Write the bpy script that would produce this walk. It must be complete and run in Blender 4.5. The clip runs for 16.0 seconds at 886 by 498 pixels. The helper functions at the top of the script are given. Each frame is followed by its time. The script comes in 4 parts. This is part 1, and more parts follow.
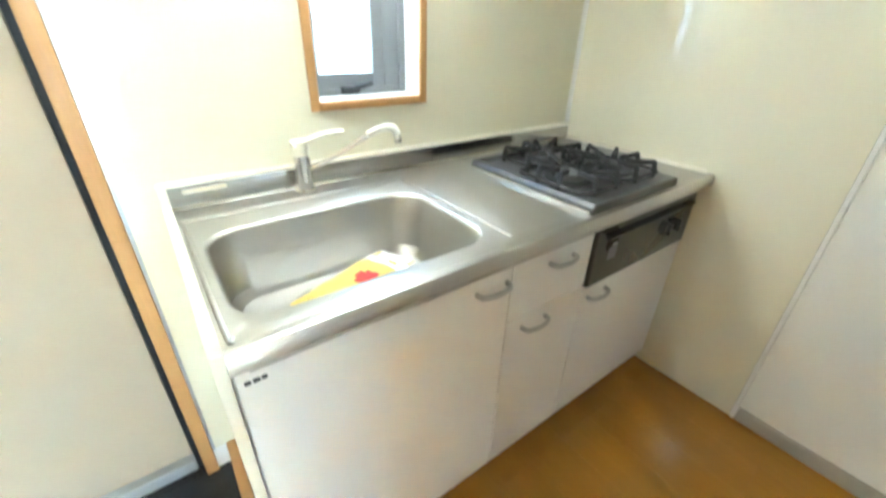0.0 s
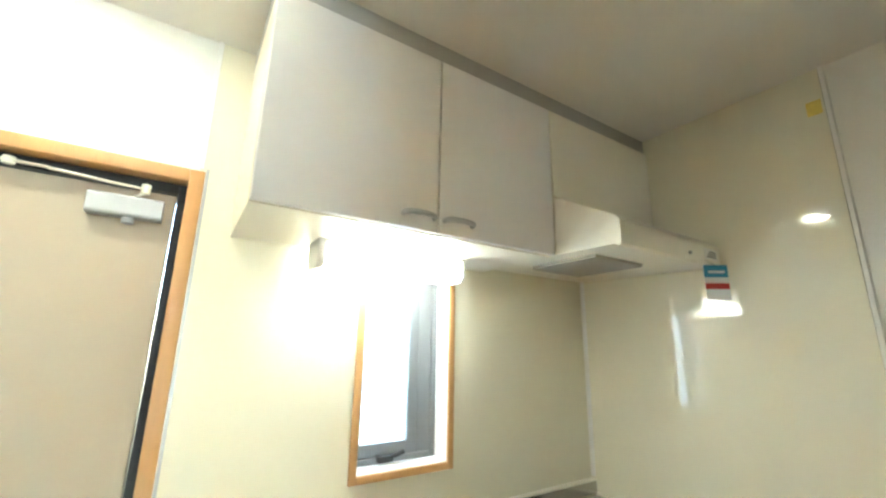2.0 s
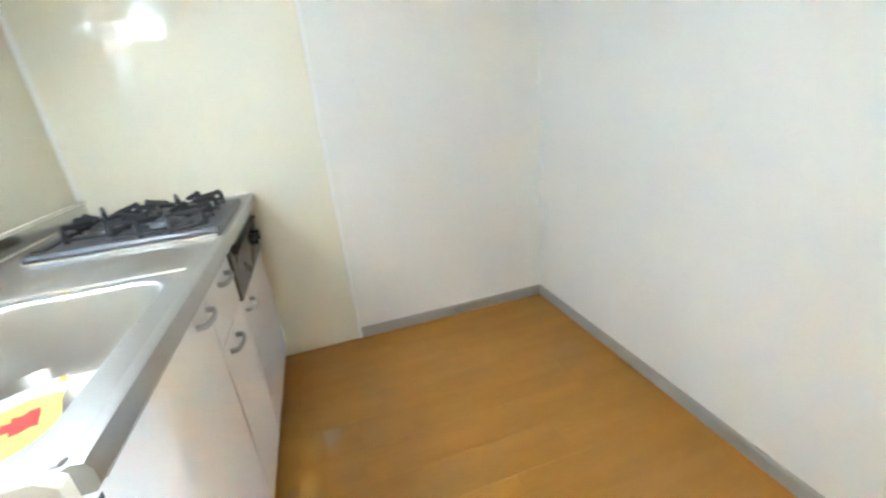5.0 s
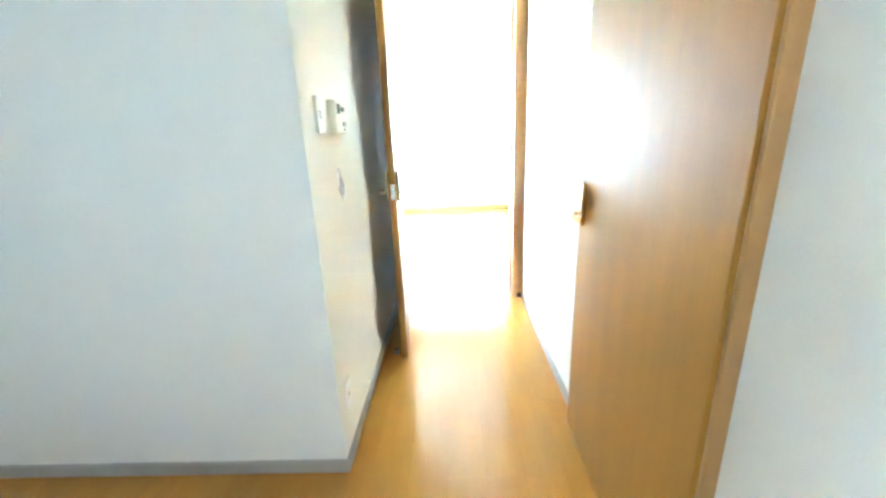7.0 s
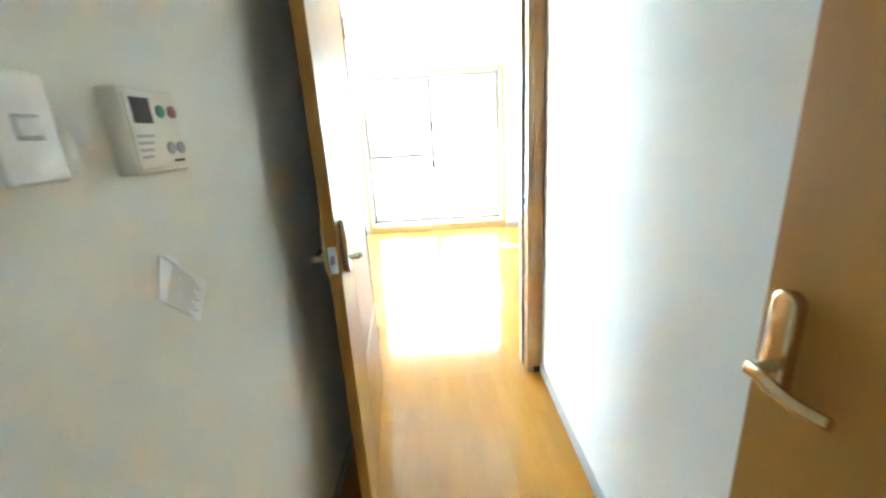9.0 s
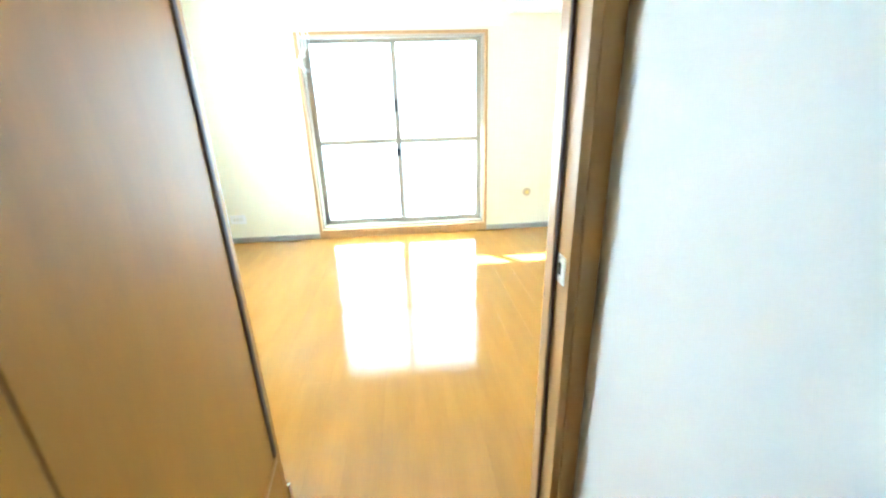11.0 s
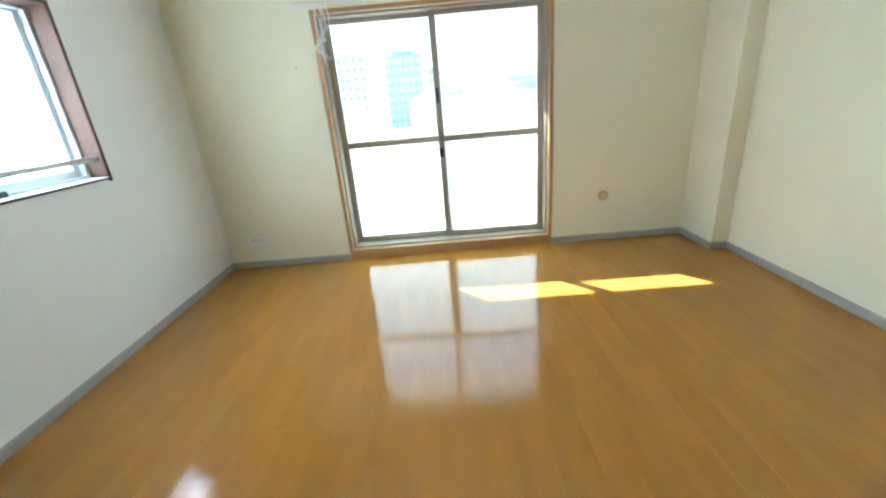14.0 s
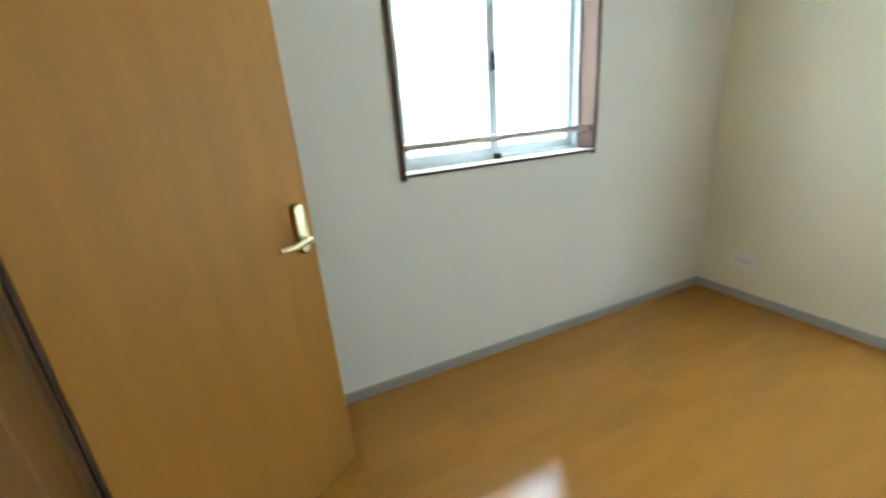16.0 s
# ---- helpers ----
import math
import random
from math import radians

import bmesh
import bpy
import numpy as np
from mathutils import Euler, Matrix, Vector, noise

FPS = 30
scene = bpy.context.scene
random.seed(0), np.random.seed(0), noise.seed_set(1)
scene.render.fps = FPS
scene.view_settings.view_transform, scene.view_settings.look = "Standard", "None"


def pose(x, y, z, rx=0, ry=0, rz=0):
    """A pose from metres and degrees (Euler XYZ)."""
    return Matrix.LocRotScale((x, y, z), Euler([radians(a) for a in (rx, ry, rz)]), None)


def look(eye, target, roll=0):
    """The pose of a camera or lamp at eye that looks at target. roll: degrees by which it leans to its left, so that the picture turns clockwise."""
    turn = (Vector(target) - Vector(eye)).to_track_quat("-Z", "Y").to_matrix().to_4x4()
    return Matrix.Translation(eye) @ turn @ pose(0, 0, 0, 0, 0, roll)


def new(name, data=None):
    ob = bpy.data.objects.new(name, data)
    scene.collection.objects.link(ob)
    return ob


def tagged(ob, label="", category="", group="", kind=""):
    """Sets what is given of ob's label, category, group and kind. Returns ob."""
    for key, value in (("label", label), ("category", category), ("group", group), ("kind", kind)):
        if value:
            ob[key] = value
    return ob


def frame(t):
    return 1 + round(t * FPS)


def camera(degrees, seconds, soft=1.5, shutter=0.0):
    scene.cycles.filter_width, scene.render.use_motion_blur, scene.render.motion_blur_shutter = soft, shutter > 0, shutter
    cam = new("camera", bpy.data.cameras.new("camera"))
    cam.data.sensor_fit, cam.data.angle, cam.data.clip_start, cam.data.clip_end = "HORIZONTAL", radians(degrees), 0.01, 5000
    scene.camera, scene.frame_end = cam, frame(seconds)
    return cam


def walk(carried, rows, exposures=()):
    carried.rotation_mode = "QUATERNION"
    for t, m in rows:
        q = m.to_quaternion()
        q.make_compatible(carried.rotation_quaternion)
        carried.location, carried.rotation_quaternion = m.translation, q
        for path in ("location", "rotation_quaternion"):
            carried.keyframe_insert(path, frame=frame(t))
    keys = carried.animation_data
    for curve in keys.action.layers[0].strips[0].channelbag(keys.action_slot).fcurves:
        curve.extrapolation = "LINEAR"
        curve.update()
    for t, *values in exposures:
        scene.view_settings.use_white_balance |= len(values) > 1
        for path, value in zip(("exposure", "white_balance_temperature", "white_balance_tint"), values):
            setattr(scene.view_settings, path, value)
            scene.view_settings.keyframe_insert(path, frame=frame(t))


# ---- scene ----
cam = camera(95.9, 16.0, soft=2.4, shutter=0.4)
PATH = [
    (0, (1.513, 1.134, 1.252), (0.456, -0.268, 0.295), 1.6),
    (0.5, (1.559, 1.153, 1.318), (0.451, -0.425, 0.784), 1.7),
    (1, (1.575, 1.194, 1.394), (0.489, -0.485, 1.374), 1.0),
    (1.5, (1.597, 1.238, 1.453), (0.551, -0.429, 1.812), 0.6),
    (2, (1.605, 1.259, 1.466), (0.558, -0.381, 1.927), 1.1),
    (2.5, (1.609, 1.252, 1.435), (0.29, -0.236, 1.65), -0.8),
    (3, (1.625, 1.217, 1.371), (0.028, 0.017, 1.261), -1.7),
    (3.2, (1.657, 1.203, 1.353), (-0.043, 0.187, 1.074), -1.1),
    (5.3, (1.955, 0.824, 1.169), (0.311, 1.695, 0.435), -6.6),
    (5.5, (1.973, 0.752, 1.191), (0.497, 1.877, 0.444), -6.5),
    (6, (2.007, 0.68, 1.273), (1.047, 2.282, 0.558), -2.6),
    (6.5, (1.997, 0.679, 1.283), (1.564, 2.512, 0.612), -3.6),
    (7, (2.023, 0.788, 1.309), (1.969, 2.701, 0.728), -2.3),
    (7.5, (2.077, 1.044, 1.328), (2.033, 2.984, 0.846), -1.2),
    (8, (2.103, 1.256, 1.343), (1.863, 3.171, 0.817), -3.4),
    (8.5, (2.072, 1.512, 1.338), (1.925, 3.438, 0.819), -2.5),
    (9, (2.026, 1.76, 1.339), (2.038, 3.677, 0.771), -3.4),
    (9.5, (2.006, 2.023, 1.343), (2.065, 3.94, 0.777), -2.7),
    (10, (2.025, 2.274, 1.385), (2.128, 4.182, 0.797), -0.6),
    (10.2, (2.037, 2.391, 1.402), (2.203, 4.279, 0.761), -1.6),
    (12.3, (2.079, 3.279, 1.373), (2.15, 5.152, 0.676), -4.1),
    (12.5, (2.078, 3.335, 1.341), (2.099, 5.212, 0.649), -4.3),
    (13, (2.032, 3.484, 1.357), (2.082, 5.367, 0.685), -4.6),
    (13.5, (2.03, 3.588, 1.35), (2.008, 5.461, 0.649), -5.0),
    (14, (1.995, 3.668, 1.353), (1.963, 5.542, 0.656), -5.0),
    (14.5, (1.929, 3.847, 1.325), (1.624, 5.7, 0.637), -5.1),
    (15, (1.895, 4.135, 1.328), (0.998, 5.795, 0.664), -3.6),
    (15.5, (1.766, 4.345, 1.315), (0.374, 5.621, 0.656), -3.0),
    (16, (1.645, 4.509, 1.332), (-0.097, 5.246, 0.684), -4.7),
]
EXPOSURE = [(0, 6.94, 5900, 3), (2, 6.44, 6400, 3), (3.2, 6.36, 5550, 2), (5.5, 7.34, 5350, 9), (6.5, 7.3, 5100, 6), (7, 6.95, 4950, 2), (8, 6.2, 4750, -3), (9, 5.72, 5000, 1), (10, 5.28, 4800, 2),
            (12.5, 3.95, 5250, -1), (13.5, 3.3, 5250, 5), (14.5, 2.95, 5450, 6), (15, 2.88, 5300, 5), (15.5, 2.72, 5100, 5), (16, 2.85, 5700, 5)]
walk(cam, [(t, look(e, a, r)) for t, e, a, r in PATH], EXPOSURE)

# ---- world, sun and lamps ----
SUN_AZ, SUN_EL = radians(41.2), radians(38.6)
world = bpy.data.worlds.new("sky")
scene.world = world
world.use_nodes = True
wn = world.node_tree.nodes
sky = wn.new("ShaderNodeTexSky")
sky.sky_type = "NISHITA"
sky.sun_disc = False
sky.sun_elevation = SUN_EL
sky.sun_rotation = -SUN_AZ
wn["Background"].inputs["Strength"].default_value = 0.06
world.node_tree.links.new(sky.outputs[0], wn["Background"].inputs["Color"])
sun_dir = Vector((-math.sin(SUN_AZ) * math.cos(SUN_EL), math.cos(SUN_AZ) * math.cos(SUN_EL), math.sin(SUN_EL)))
sun = new("sun", bpy.data.lights.new("sun", "SUN"))
sun.data.energy, sun.data.angle, sun.data.color = 5.0, radians(0.5), (1.0, 0.95, 0.87)
sun.matrix_world = look(sun_dir * 30, (0, 0, 0))


def window_light(name, x, y, z, w, h, turn, watts, tint=(0.92, 0.96, 1.0)):
    """Sky light in a window's opening."""
    lamp = new(name, bpy.data.lights.new(name, "AREA"))
    lamp.data.shape, lamp.data.size, lamp.data.size_y = "RECTANGLE", w, h
    lamp.data.energy, lamp.data.color = watts, tint
    lamp.matrix_world = pose(x, y, z, 90, 0, turn)
    return lamp


window_light("balcony_skylight", 2.01, 7.50, 1.08, 1.80, 1.90, 180, 4.65)
window_light("side_skylight", -0.30, 5.63, 1.55, 1.05, 0.93, -90, 5.8)
window_light("kitchen_skylight", 0.937, -0.22, 1.4, 0.3, 0.6, 0, 0.02)

# ---- materials ----


def material(name, base, rough=0.5, metal=0.0, spread=0.08, scale=6.0, grain=60.0, bump=0.1, coat=0.0, stretch=(1, 1, 1), piece=0.0, spec=0.5, vary=0.05):
    """A paint, stone, metal or plastic with broad and fine variation and a fine relief."""
    m = bpy.data.materials.new(name)
    m.use_nodes = True
    n, k = m.node_tree.nodes, m.node_tree.links
    b = n["Principled BSDF"]
    b.inputs["Metallic"].default_value = metal
    b.inputs["Coat Weight"].default_value = coat
    b.inputs["Coat Roughness"].default_value = 0.08
    b.inputs["Specular IOR Level"].default_value = spec
    tc = n.new("ShaderNodeTexCoord")
    mp = n.new("ShaderNodeMapping")
    mp.inputs["Scale"].default_value = stretch
    k.new(tc.outputs["Object"], mp.inputs["Vector"])
    broad, fine = n.new("ShaderNodeTexNoise"), n.new("ShaderNodeTexNoise")
    broad.inputs["Scale"].default_value, fine.inputs["Scale"].default_value = scale, grain
    broad.inputs["Detail"].default_value, fine.inputs["Detail"].default_value = 3, 4
    for t in (broad, fine):
        k.new(mp.outputs[0], t.inputs["Vector"])
    add = n.new("ShaderNodeMath")
    add.operation = "MULTIPLY_ADD"
    k.new(fine.outputs[0], add.inputs[0])
    add.inputs[1].default_value = 0.5
    k.new(broad.outputs[0], add.inputs[2])
    val = n.new("ShaderNodeMapRange")
    val.inputs["From Min"].default_value, val.inputs["From Max"].default_value = 0.45, 1.05
    val.inputs["To Min"].default_value, val.inputs["To Max"].default_value = 1 - spread, 1 + spread
    k.new(add.outputs[0], val.inputs["Value"])
    out = val.outputs[0]
    if piece:
        info = n.new("ShaderNodeObjectInfo")
        pr = n.new("ShaderNodeMapRange")
        pr.inputs["To Min"].default_value, pr.inputs["To Max"].default_value = 1 - piece, 1 + piece
        k.new(info.outputs["Random"], pr.inputs["Value"])
        mul = n.new("ShaderNodeMath")
        mul.operation = "MULTIPLY"
        k.new(out, mul.inputs[0])
        k.new(pr.outputs[0], mul.inputs[1])
        out = mul.outputs[0]
    vm = n.new("ShaderNodeVectorMath")
    vm.operation = "SCALE"
    vm.inputs[0].default_value = base
    k.new(out, vm.inputs["Scale"])
    k.new(vm.outputs[0], b.inputs["Base Color"])
    rr = n.new("ShaderNodeMapRange")
    rr.inputs["From Min"].default_value, rr.inputs["From Max"].default_value = 0.3, 0.7
    rr.inputs["To Min"].default_value, rr.inputs["To Max"].default_value = max(0.02, rough * (1 - vary)), min(1, rough * (1 + vary))
    k.new(broad.outputs[0], rr.inputs["Value"])
    k.new(rr.outputs[0], b.inputs["Roughness"])
    if bump:
        bp = n.new("ShaderNodeBump")
        bp.inputs["Strength"].default_value, bp.inputs["Distance"].default_value = bump, 0.002
        k.new(fine.outputs[0], bp.inputs["Height"])
        k.new(bp.outputs[0], b.inputs["Normal"])
    return m


def glowing(name, colour, strength):
    m = bpy.data.materials.new(name)
    m.use_nodes = True
    b = m.node_tree.nodes["Principled BSDF"]
    b.inputs["Base Color"].default_value = (0.9, 0.9, 0.88, 1)
    b.inputs["Roughness"].default_value = 0.4
    b.inputs["Emission Color"].default_value = (*colour, 1)
    b.inputs["Emission Strength"].default_value = strength
    return m


def clear_glass(name):
    m = bpy.data.materials.new(name)
    m.use_nodes = True
    n, k = m.node_tree.nodes, m.node_tree.links
    tr, gl, mix, fr = (n.new("ShaderNodeBsdfTransparent"), n.new("ShaderNodeBsdfGlossy"), n.new("ShaderNodeMixShader"), n.new("ShaderNodeFresnel"))
    tr.inputs[0].default_value = (0.93, 0.97, 0.95, 1)
    gl.inputs["Roughness"].default_value = 0.02
    k.new(fr.outputs[0], mix.inputs[0])
    k.new(tr.outputs[0], mix.inputs[1])
    k.new(gl.outputs[0], mix.inputs[2])
    k.new(mix.outputs[0], n["Material Output"].inputs["Surface"])
    return m


def frosted_glass(name, tint):
    m = bpy.data.materials.new(name)
    m.use_nodes = True
    n, k = m.node_tree.nodes, m.node_tree.links
    tl, gl, mix = n.new("ShaderNodeBsdfTranslucent"), n.new("ShaderNodeBsdfGlossy"), n.new("ShaderNodeMixShader")
    tl.inputs[0].default_value = (*tint, 1)
    gl.inputs["Roughness"].default_value = 0.25
    tex = n.new("ShaderNodeTexNoise")
    tex.inputs["Scale"].default_value = 300
    bp = n.new("ShaderNodeBump")
    bp.inputs["Strength"].default_value = 0.06
    k.new(tex.outputs[0], bp.inputs["Height"])
    k.new(bp.outputs[0], gl.inputs["Normal"])
    mix.inputs[0].default_value = 0.06
    k.new(tl.outputs[0], mix.inputs[1])
    k.new(gl.outputs[0], mix.inputs[2])
    k.new(mix.outputs[0], n["Material Output"].inputs["Surface"])
    return m


WALLPAPER = material("wallpaper", (0.80, 0.79, 0.735), 0.75, spread=0.025, scale=1.5, grain=170, bump=0.5)
HOUSE = material("cream_render", (0.90, 0.87, 0.80), 0.85, spread=0.06, scale=0.4, grain=5)
# room's white paper with window glow and floor bounce put into its colour
ROOM_LIT_PAPER = material("warm_lit_wallpaper", (0.80, 0.765, 0.575), 0.75, spread=0.025, scale=1.5, grain=170, bump=0.5)
GUARD = material("dull_guard_steel", (0.40, 0.36, 0.31), 0.35, metal=0.7, spread=0.05, bump=0.02)
# near-white colour stands for the window mirrored in the steel plate
STRIKE = material("window_white_plate", (0.74, 0.74, 0.73), 0.45, metal=0.2, spread=0.03, bump=0.02)
# hall's white paper, its creamier light put into the colour
HALL_LIT_PAPER = material("warm_lit_hall_wallpaper", (0.80, 0.78, 0.68), 0.75, spread=0.025, scale=1.5, grain=170, bump=0.5)
PANEL = material("kitchen_panel", (0.80, 0.765, 0.61), 0.06, spec=0.75, spread=0.015, scale=2, grain=30, bump=0.01)
CEILING = material("ceiling_paper", (0.80, 0.78, 0.72), 0.85, spread=0.02, scale=2, grain=150, bump=0.4)
FLOOR = material("floor_laminate", (0.385, 0.180, 0.028), 0.11, spec=0.42, spread=0.11, scale=2.2, grain=26, bump=0.0, stretch=(7, 0.7, 1), piece=0.028, vary=0.12)
BOARD_BASE = material("floor_joint", (0.33, 0.165, 0.038), 0.3, spread=0.1)
SKIRTING = material("grey_skirting", (0.36, 0.335, 0.285), 0.45, spread=0.05, bump=0.03)
DOOR = material("maple_door", (0.40, 0.195, 0.034), 0.47, spread=0.10, scale=2.5, grain=40, bump=0.03, stretch=(6, 6, 0.6), spec=0.27)
CASING = material("maple_casing", (0.45, 0.255, 0.09), 0.38, spread=0.10, scale=3, grain=50, bump=0.04, stretch=(8, 8, 0.8))
CASING_LIGHT = material("light_wood_casing", (0.55, 0.30, 0.115), 0.42, spread=0.10, scale=3, grain=50, bump=0.04, stretch=(8, 8, 0.8))
BROWN = material("brown_trim", (0.085, 0.050, 0.034), 0.6, spread=0.1, scale=3, grain=50, spec=0.2)
RUBBER_SHADE = material("dark_rubber_and_shade", (0.03, 0.025, 0.022), 0.6)
ALU = material("bronze_aluminium", (0.40, 0.345, 0.26), 0.42, metal=0.25, spread=0.05, bump=0.02)
ALU_DARK = material("dull_grey_aluminium", (0.22, 0.235, 0.245), 0.42, metal=0.25, spread=0.05, bump=0.02)
MUTED_GREEN = material("faded_green_button", (0.14, 0.34, 0.27), 0.5, spread=0.05)
MUTED_RED = material("faded_red_button", (0.44, 0.20, 0.17), 0.5, spread=0.05)
ALU_PALE = material("pale_aluminium", (0.52, 0.58, 0.60), 0.38, metal=0.25, spread=0.05, bump=0.02)
ALU_GREY = material("grey_aluminium", (0.42, 0.435, 0.45), 0.38, metal=0.25, spread=0.05, bump=0.02)
UPSTAND = material("polished_steel", (0.56, 0.55, 0.525), 0.16, metal=1.0, spread=0.025, scale=3, grain=160, bump=0.008, stretch=(1, 6, 6))
STEEL = material("brushed_steel", (0.47, 0.46, 0.435), 0.40, metal=1.0, spread=0.025, scale=3, grain=160, bump=0.012, stretch=(1, 6, 6))
CHROME = material("chrome", (0.80, 0.80, 0.80), 0.09, metal=1.0, spread=0.02, bump=0)
BRASS = material("satin_brass", (0.62, 0.52, 0.33), 0.26, metal=1.0, spread=0.04, bump=0.02)
WHITE_LAM = material("white_laminate", (0.78, 0.77, 0.76), 0.30, spread=0.02, scale=3, grain=40, bump=0.015)
CREAM = material("cream_steel", (0.80, 0.76, 0.65), 0.35, spread=0.02, bump=0.02)
IVORY = material("ivory_plastic", (0.76, 0.72, 0.60), 0.42, spread=0.03, bump=0.03)
WHITE_PL = material("white_plastic", (0.82, 0.81, 0.77), 0.4, spread=0.02, bump=0.02)
GREY_PL = material("grey_plastic", (0.42, 0.42, 0.40), 0.5, spread=0.03)
BURNER = material("dark_burner_cap", (0.10, 0.10, 0.10), 0.5, spread=0.2, bump=0.1)
BLACK_ENAMEL = material("black_enamel", (0.025, 0.025, 0.027), 0.28, spread=0.15, bump=0.05)
CAST_IRON = material("cast_iron", (0.022, 0.022, 0.023), 0.55, spread=0.2, grain=120, bump=0.3)
HOB_TOP = material("hob_enamel", (0.07, 0.07, 0.075), 0.3, spread=0.15, bump=0.05)
GRILL = material("grill_front", (0.055, 0.05, 0.042), 0.28, spread=0.1, bump=0.02)
DARK_TILE = material("dark_vinyl_tile", (0.018, 0.019, 0.022), 0.22, spread=0.3, scale=4, grain=20, bump=0.05)
DOOR_STEEL = material("painted_steel_door", (0.45, 0.375, 0.28), 0.62, spread=0.02, bump=0.05)
BLACK_FRAME = material("black_frame", (0.018, 0.020, 0.024), 0.5, spread=0.1, spec=0.2)
PAPER = material("paper", (0.88, 0.88, 0.88), 0.8, spread=0.03, bump=0.05)
INK = material("ink", (0.07, 0.07, 0.08), 0.8)
RED = material("red_print", (0.65, 0.05, 0.04), 0.5)
BLUE = material("blue_print", (0.05, 0.32, 0.52), 0.5)
YELLOW = material("yellow_print", (0.74, 0.58, 0.15), 0.45, spread=0.12, scale=30)
GREEN = material("green_print", (0.10, 0.36, 0.24), 0.5)
AGED = material("yellowed_plastic", (0.52, 0.45, 0.27), 0.45, spread=0.05, bump=0.03)
OUTLET = material("aged_outlet_plastic", (0.74, 0.72, 0.62), 0.45, spread=0.03, bump=0.03)
CORD = material("white_cord", (0.75, 0.74, 0.70), 0.7)
CONCRETE = material("painted_concrete", (0.82, 0.81, 0.79), 0.85, spread=0.08, scale=2, grain=60, bump=0.3)
TOWER = material("tower_facade", (0.84, 0.85, 0.86), 0.8, spread=0.06, scale=0.2, grain=2)
TOWER_SLATE = material("slate_blue_facade", (0.40, 0.50, 0.58), 0.8, spread=0.06, scale=0.2, grain=2)
TOWER_PALE = material("pale_balcony_front", (0.60, 0.68, 0.74), 0.7, spread=0.15, scale=0.3, grain=3)
TOWER_GLASS = material("tower_window", (0.34, 0.50, 0.64), 0.3, spread=0.2, scale=0.3, grain=3)
ROOF_RED = material("red_roof", (0.66, 0.42, 0.34), 0.7, spread=0.1, scale=1)
GROUND = material("city_ground", (0.48, 0.48, 0.47), 0.9, spread=0.2, scale=0.05, grain=1)
MESH = material("vent_mesh", (0.34, 0.315, 0.26), 0.5, metal=0.1)
GLASS, FROST = clear_glass("clear_glass"), frosted_glass("frosted_glass", (0.94, 0.97, 0.97))
# same frosted glass, tint lowered so that the balcony panes shine less
FROST_DIM = frosted_glass("dim_frosted_glass", (0.60, 0.67, 0.68))
TUBE = glowing("lamp_diffuser", (0.98, 1.0, 0.97), 0.38)
DOWNLIGHT = glowing("downlight_lens", (1.0, 0.93, 0.80), 2.6)

# ---- building helpers ----
PLACE = {}


def thing(name, at=(0, 0, 0), turn=0.0, label="", category="", group="", kind=""):
    """An Empty at the base of a thing; its parts are meshes under it."""
    ob = new(name)
    ob.empty_display_size = 0.05
    ob.matrix_basis = pose(*at, 0, 0, turn)
    PLACE[ob] = pose(*at, 0, 0, turn)
    return tagged(ob, label, category, group, kind)


def mesh_of(name, bm, mats, smooth):
    bmesh.ops.recalc_face_normals(bm, faces=bm.faces)
    if smooth:
        area = {f: f.calc_area() for f in bm.faces}
        for e in bm.edges:
            if len(e.link_faces) == 2:
                p, q = sorted(area[f] for f in e.link_faces)
                bend = e.calc_face_angle(0)
                e.smooth = bend < radians(35) and (bend < 0.12 or q < 25 * p or name == "sheet")
    me = bpy.data.meshes.new(name)
    bm.to_mesh(me)
    bm.free()
    for m in (mats if isinstance(mats, (list, tuple)) else [mats]):
        me.materials.append(m)
    if smooth:
        me.shade_smooth()
    return me


def part(name, bm, mats, parent, label="", local=False, smooth=True):
    """One mesh under a thing or a part. Built in the world's metres, unless local."""
    top = parent
    while top.parent:
        top = top.parent
    if not local and top in PLACE:
        bm.transform(PLACE[top].inverted())
    ob = new(name, mesh_of(name, bm, mats, smooth))
    ob.parent = parent
    if label:
        ob["label"] = label
    return ob


def solid(name, bm, mats, label="", category="", kind="", group="", smooth=True):
    """A thing of one mesh, its origin at the middle of its base."""
    lo = Vector((min(v.co[i] for v in bm.verts) for i in range(3)))
    hi = Vector((max(v.co[i] for v in bm.verts) for i in range(3)))
    base = Vector(((lo.x + hi.x) / 2, (lo.y + hi.y) / 2, lo.z))
    bm.transform(Matrix.Translation(-base))
    ob = new(name, mesh_of(name, bm, mats, smooth))
    ob.location = base
    PLACE[ob] = Matrix.Translation(base)
    return tagged(ob, label, category, group, kind)


def box(x0, x1, y0, y1, z0, z1, bevel=0.0, bm=None, mat=0, seg=2):
    out = bm or bmesh.new()
    tmp = bmesh.new()
    bmesh.ops.create_cube(tmp, size=1, matrix=Matrix.Translation(((x0 + x1) / 2, (y0 + y1) / 2, (z0 + z1) / 2)) @ Matrix.Diagonal((abs(x1 - x0), abs(y1 - y0), abs(z1 - z0), 1)))
    if bevel:
        bmesh.ops.bevel(tmp, geom=tmp.edges[:], offset=bevel, segments=seg, affect="EDGES", profile=0.5)
    return join(out, tmp, mat)


def join(out, tmp, mat=0, m=None):
    if m:
        tmp.transform(m)
    ids = {}
    for v in tmp.verts:
        ids[v] = out.verts.new(v.co)
    for f in tmp.faces:
        try:
            nf = out.faces.new([ids[v] for v in f.verts])
            nf.material_index = mat
        except ValueError:
            pass
    tmp.free()
    return out


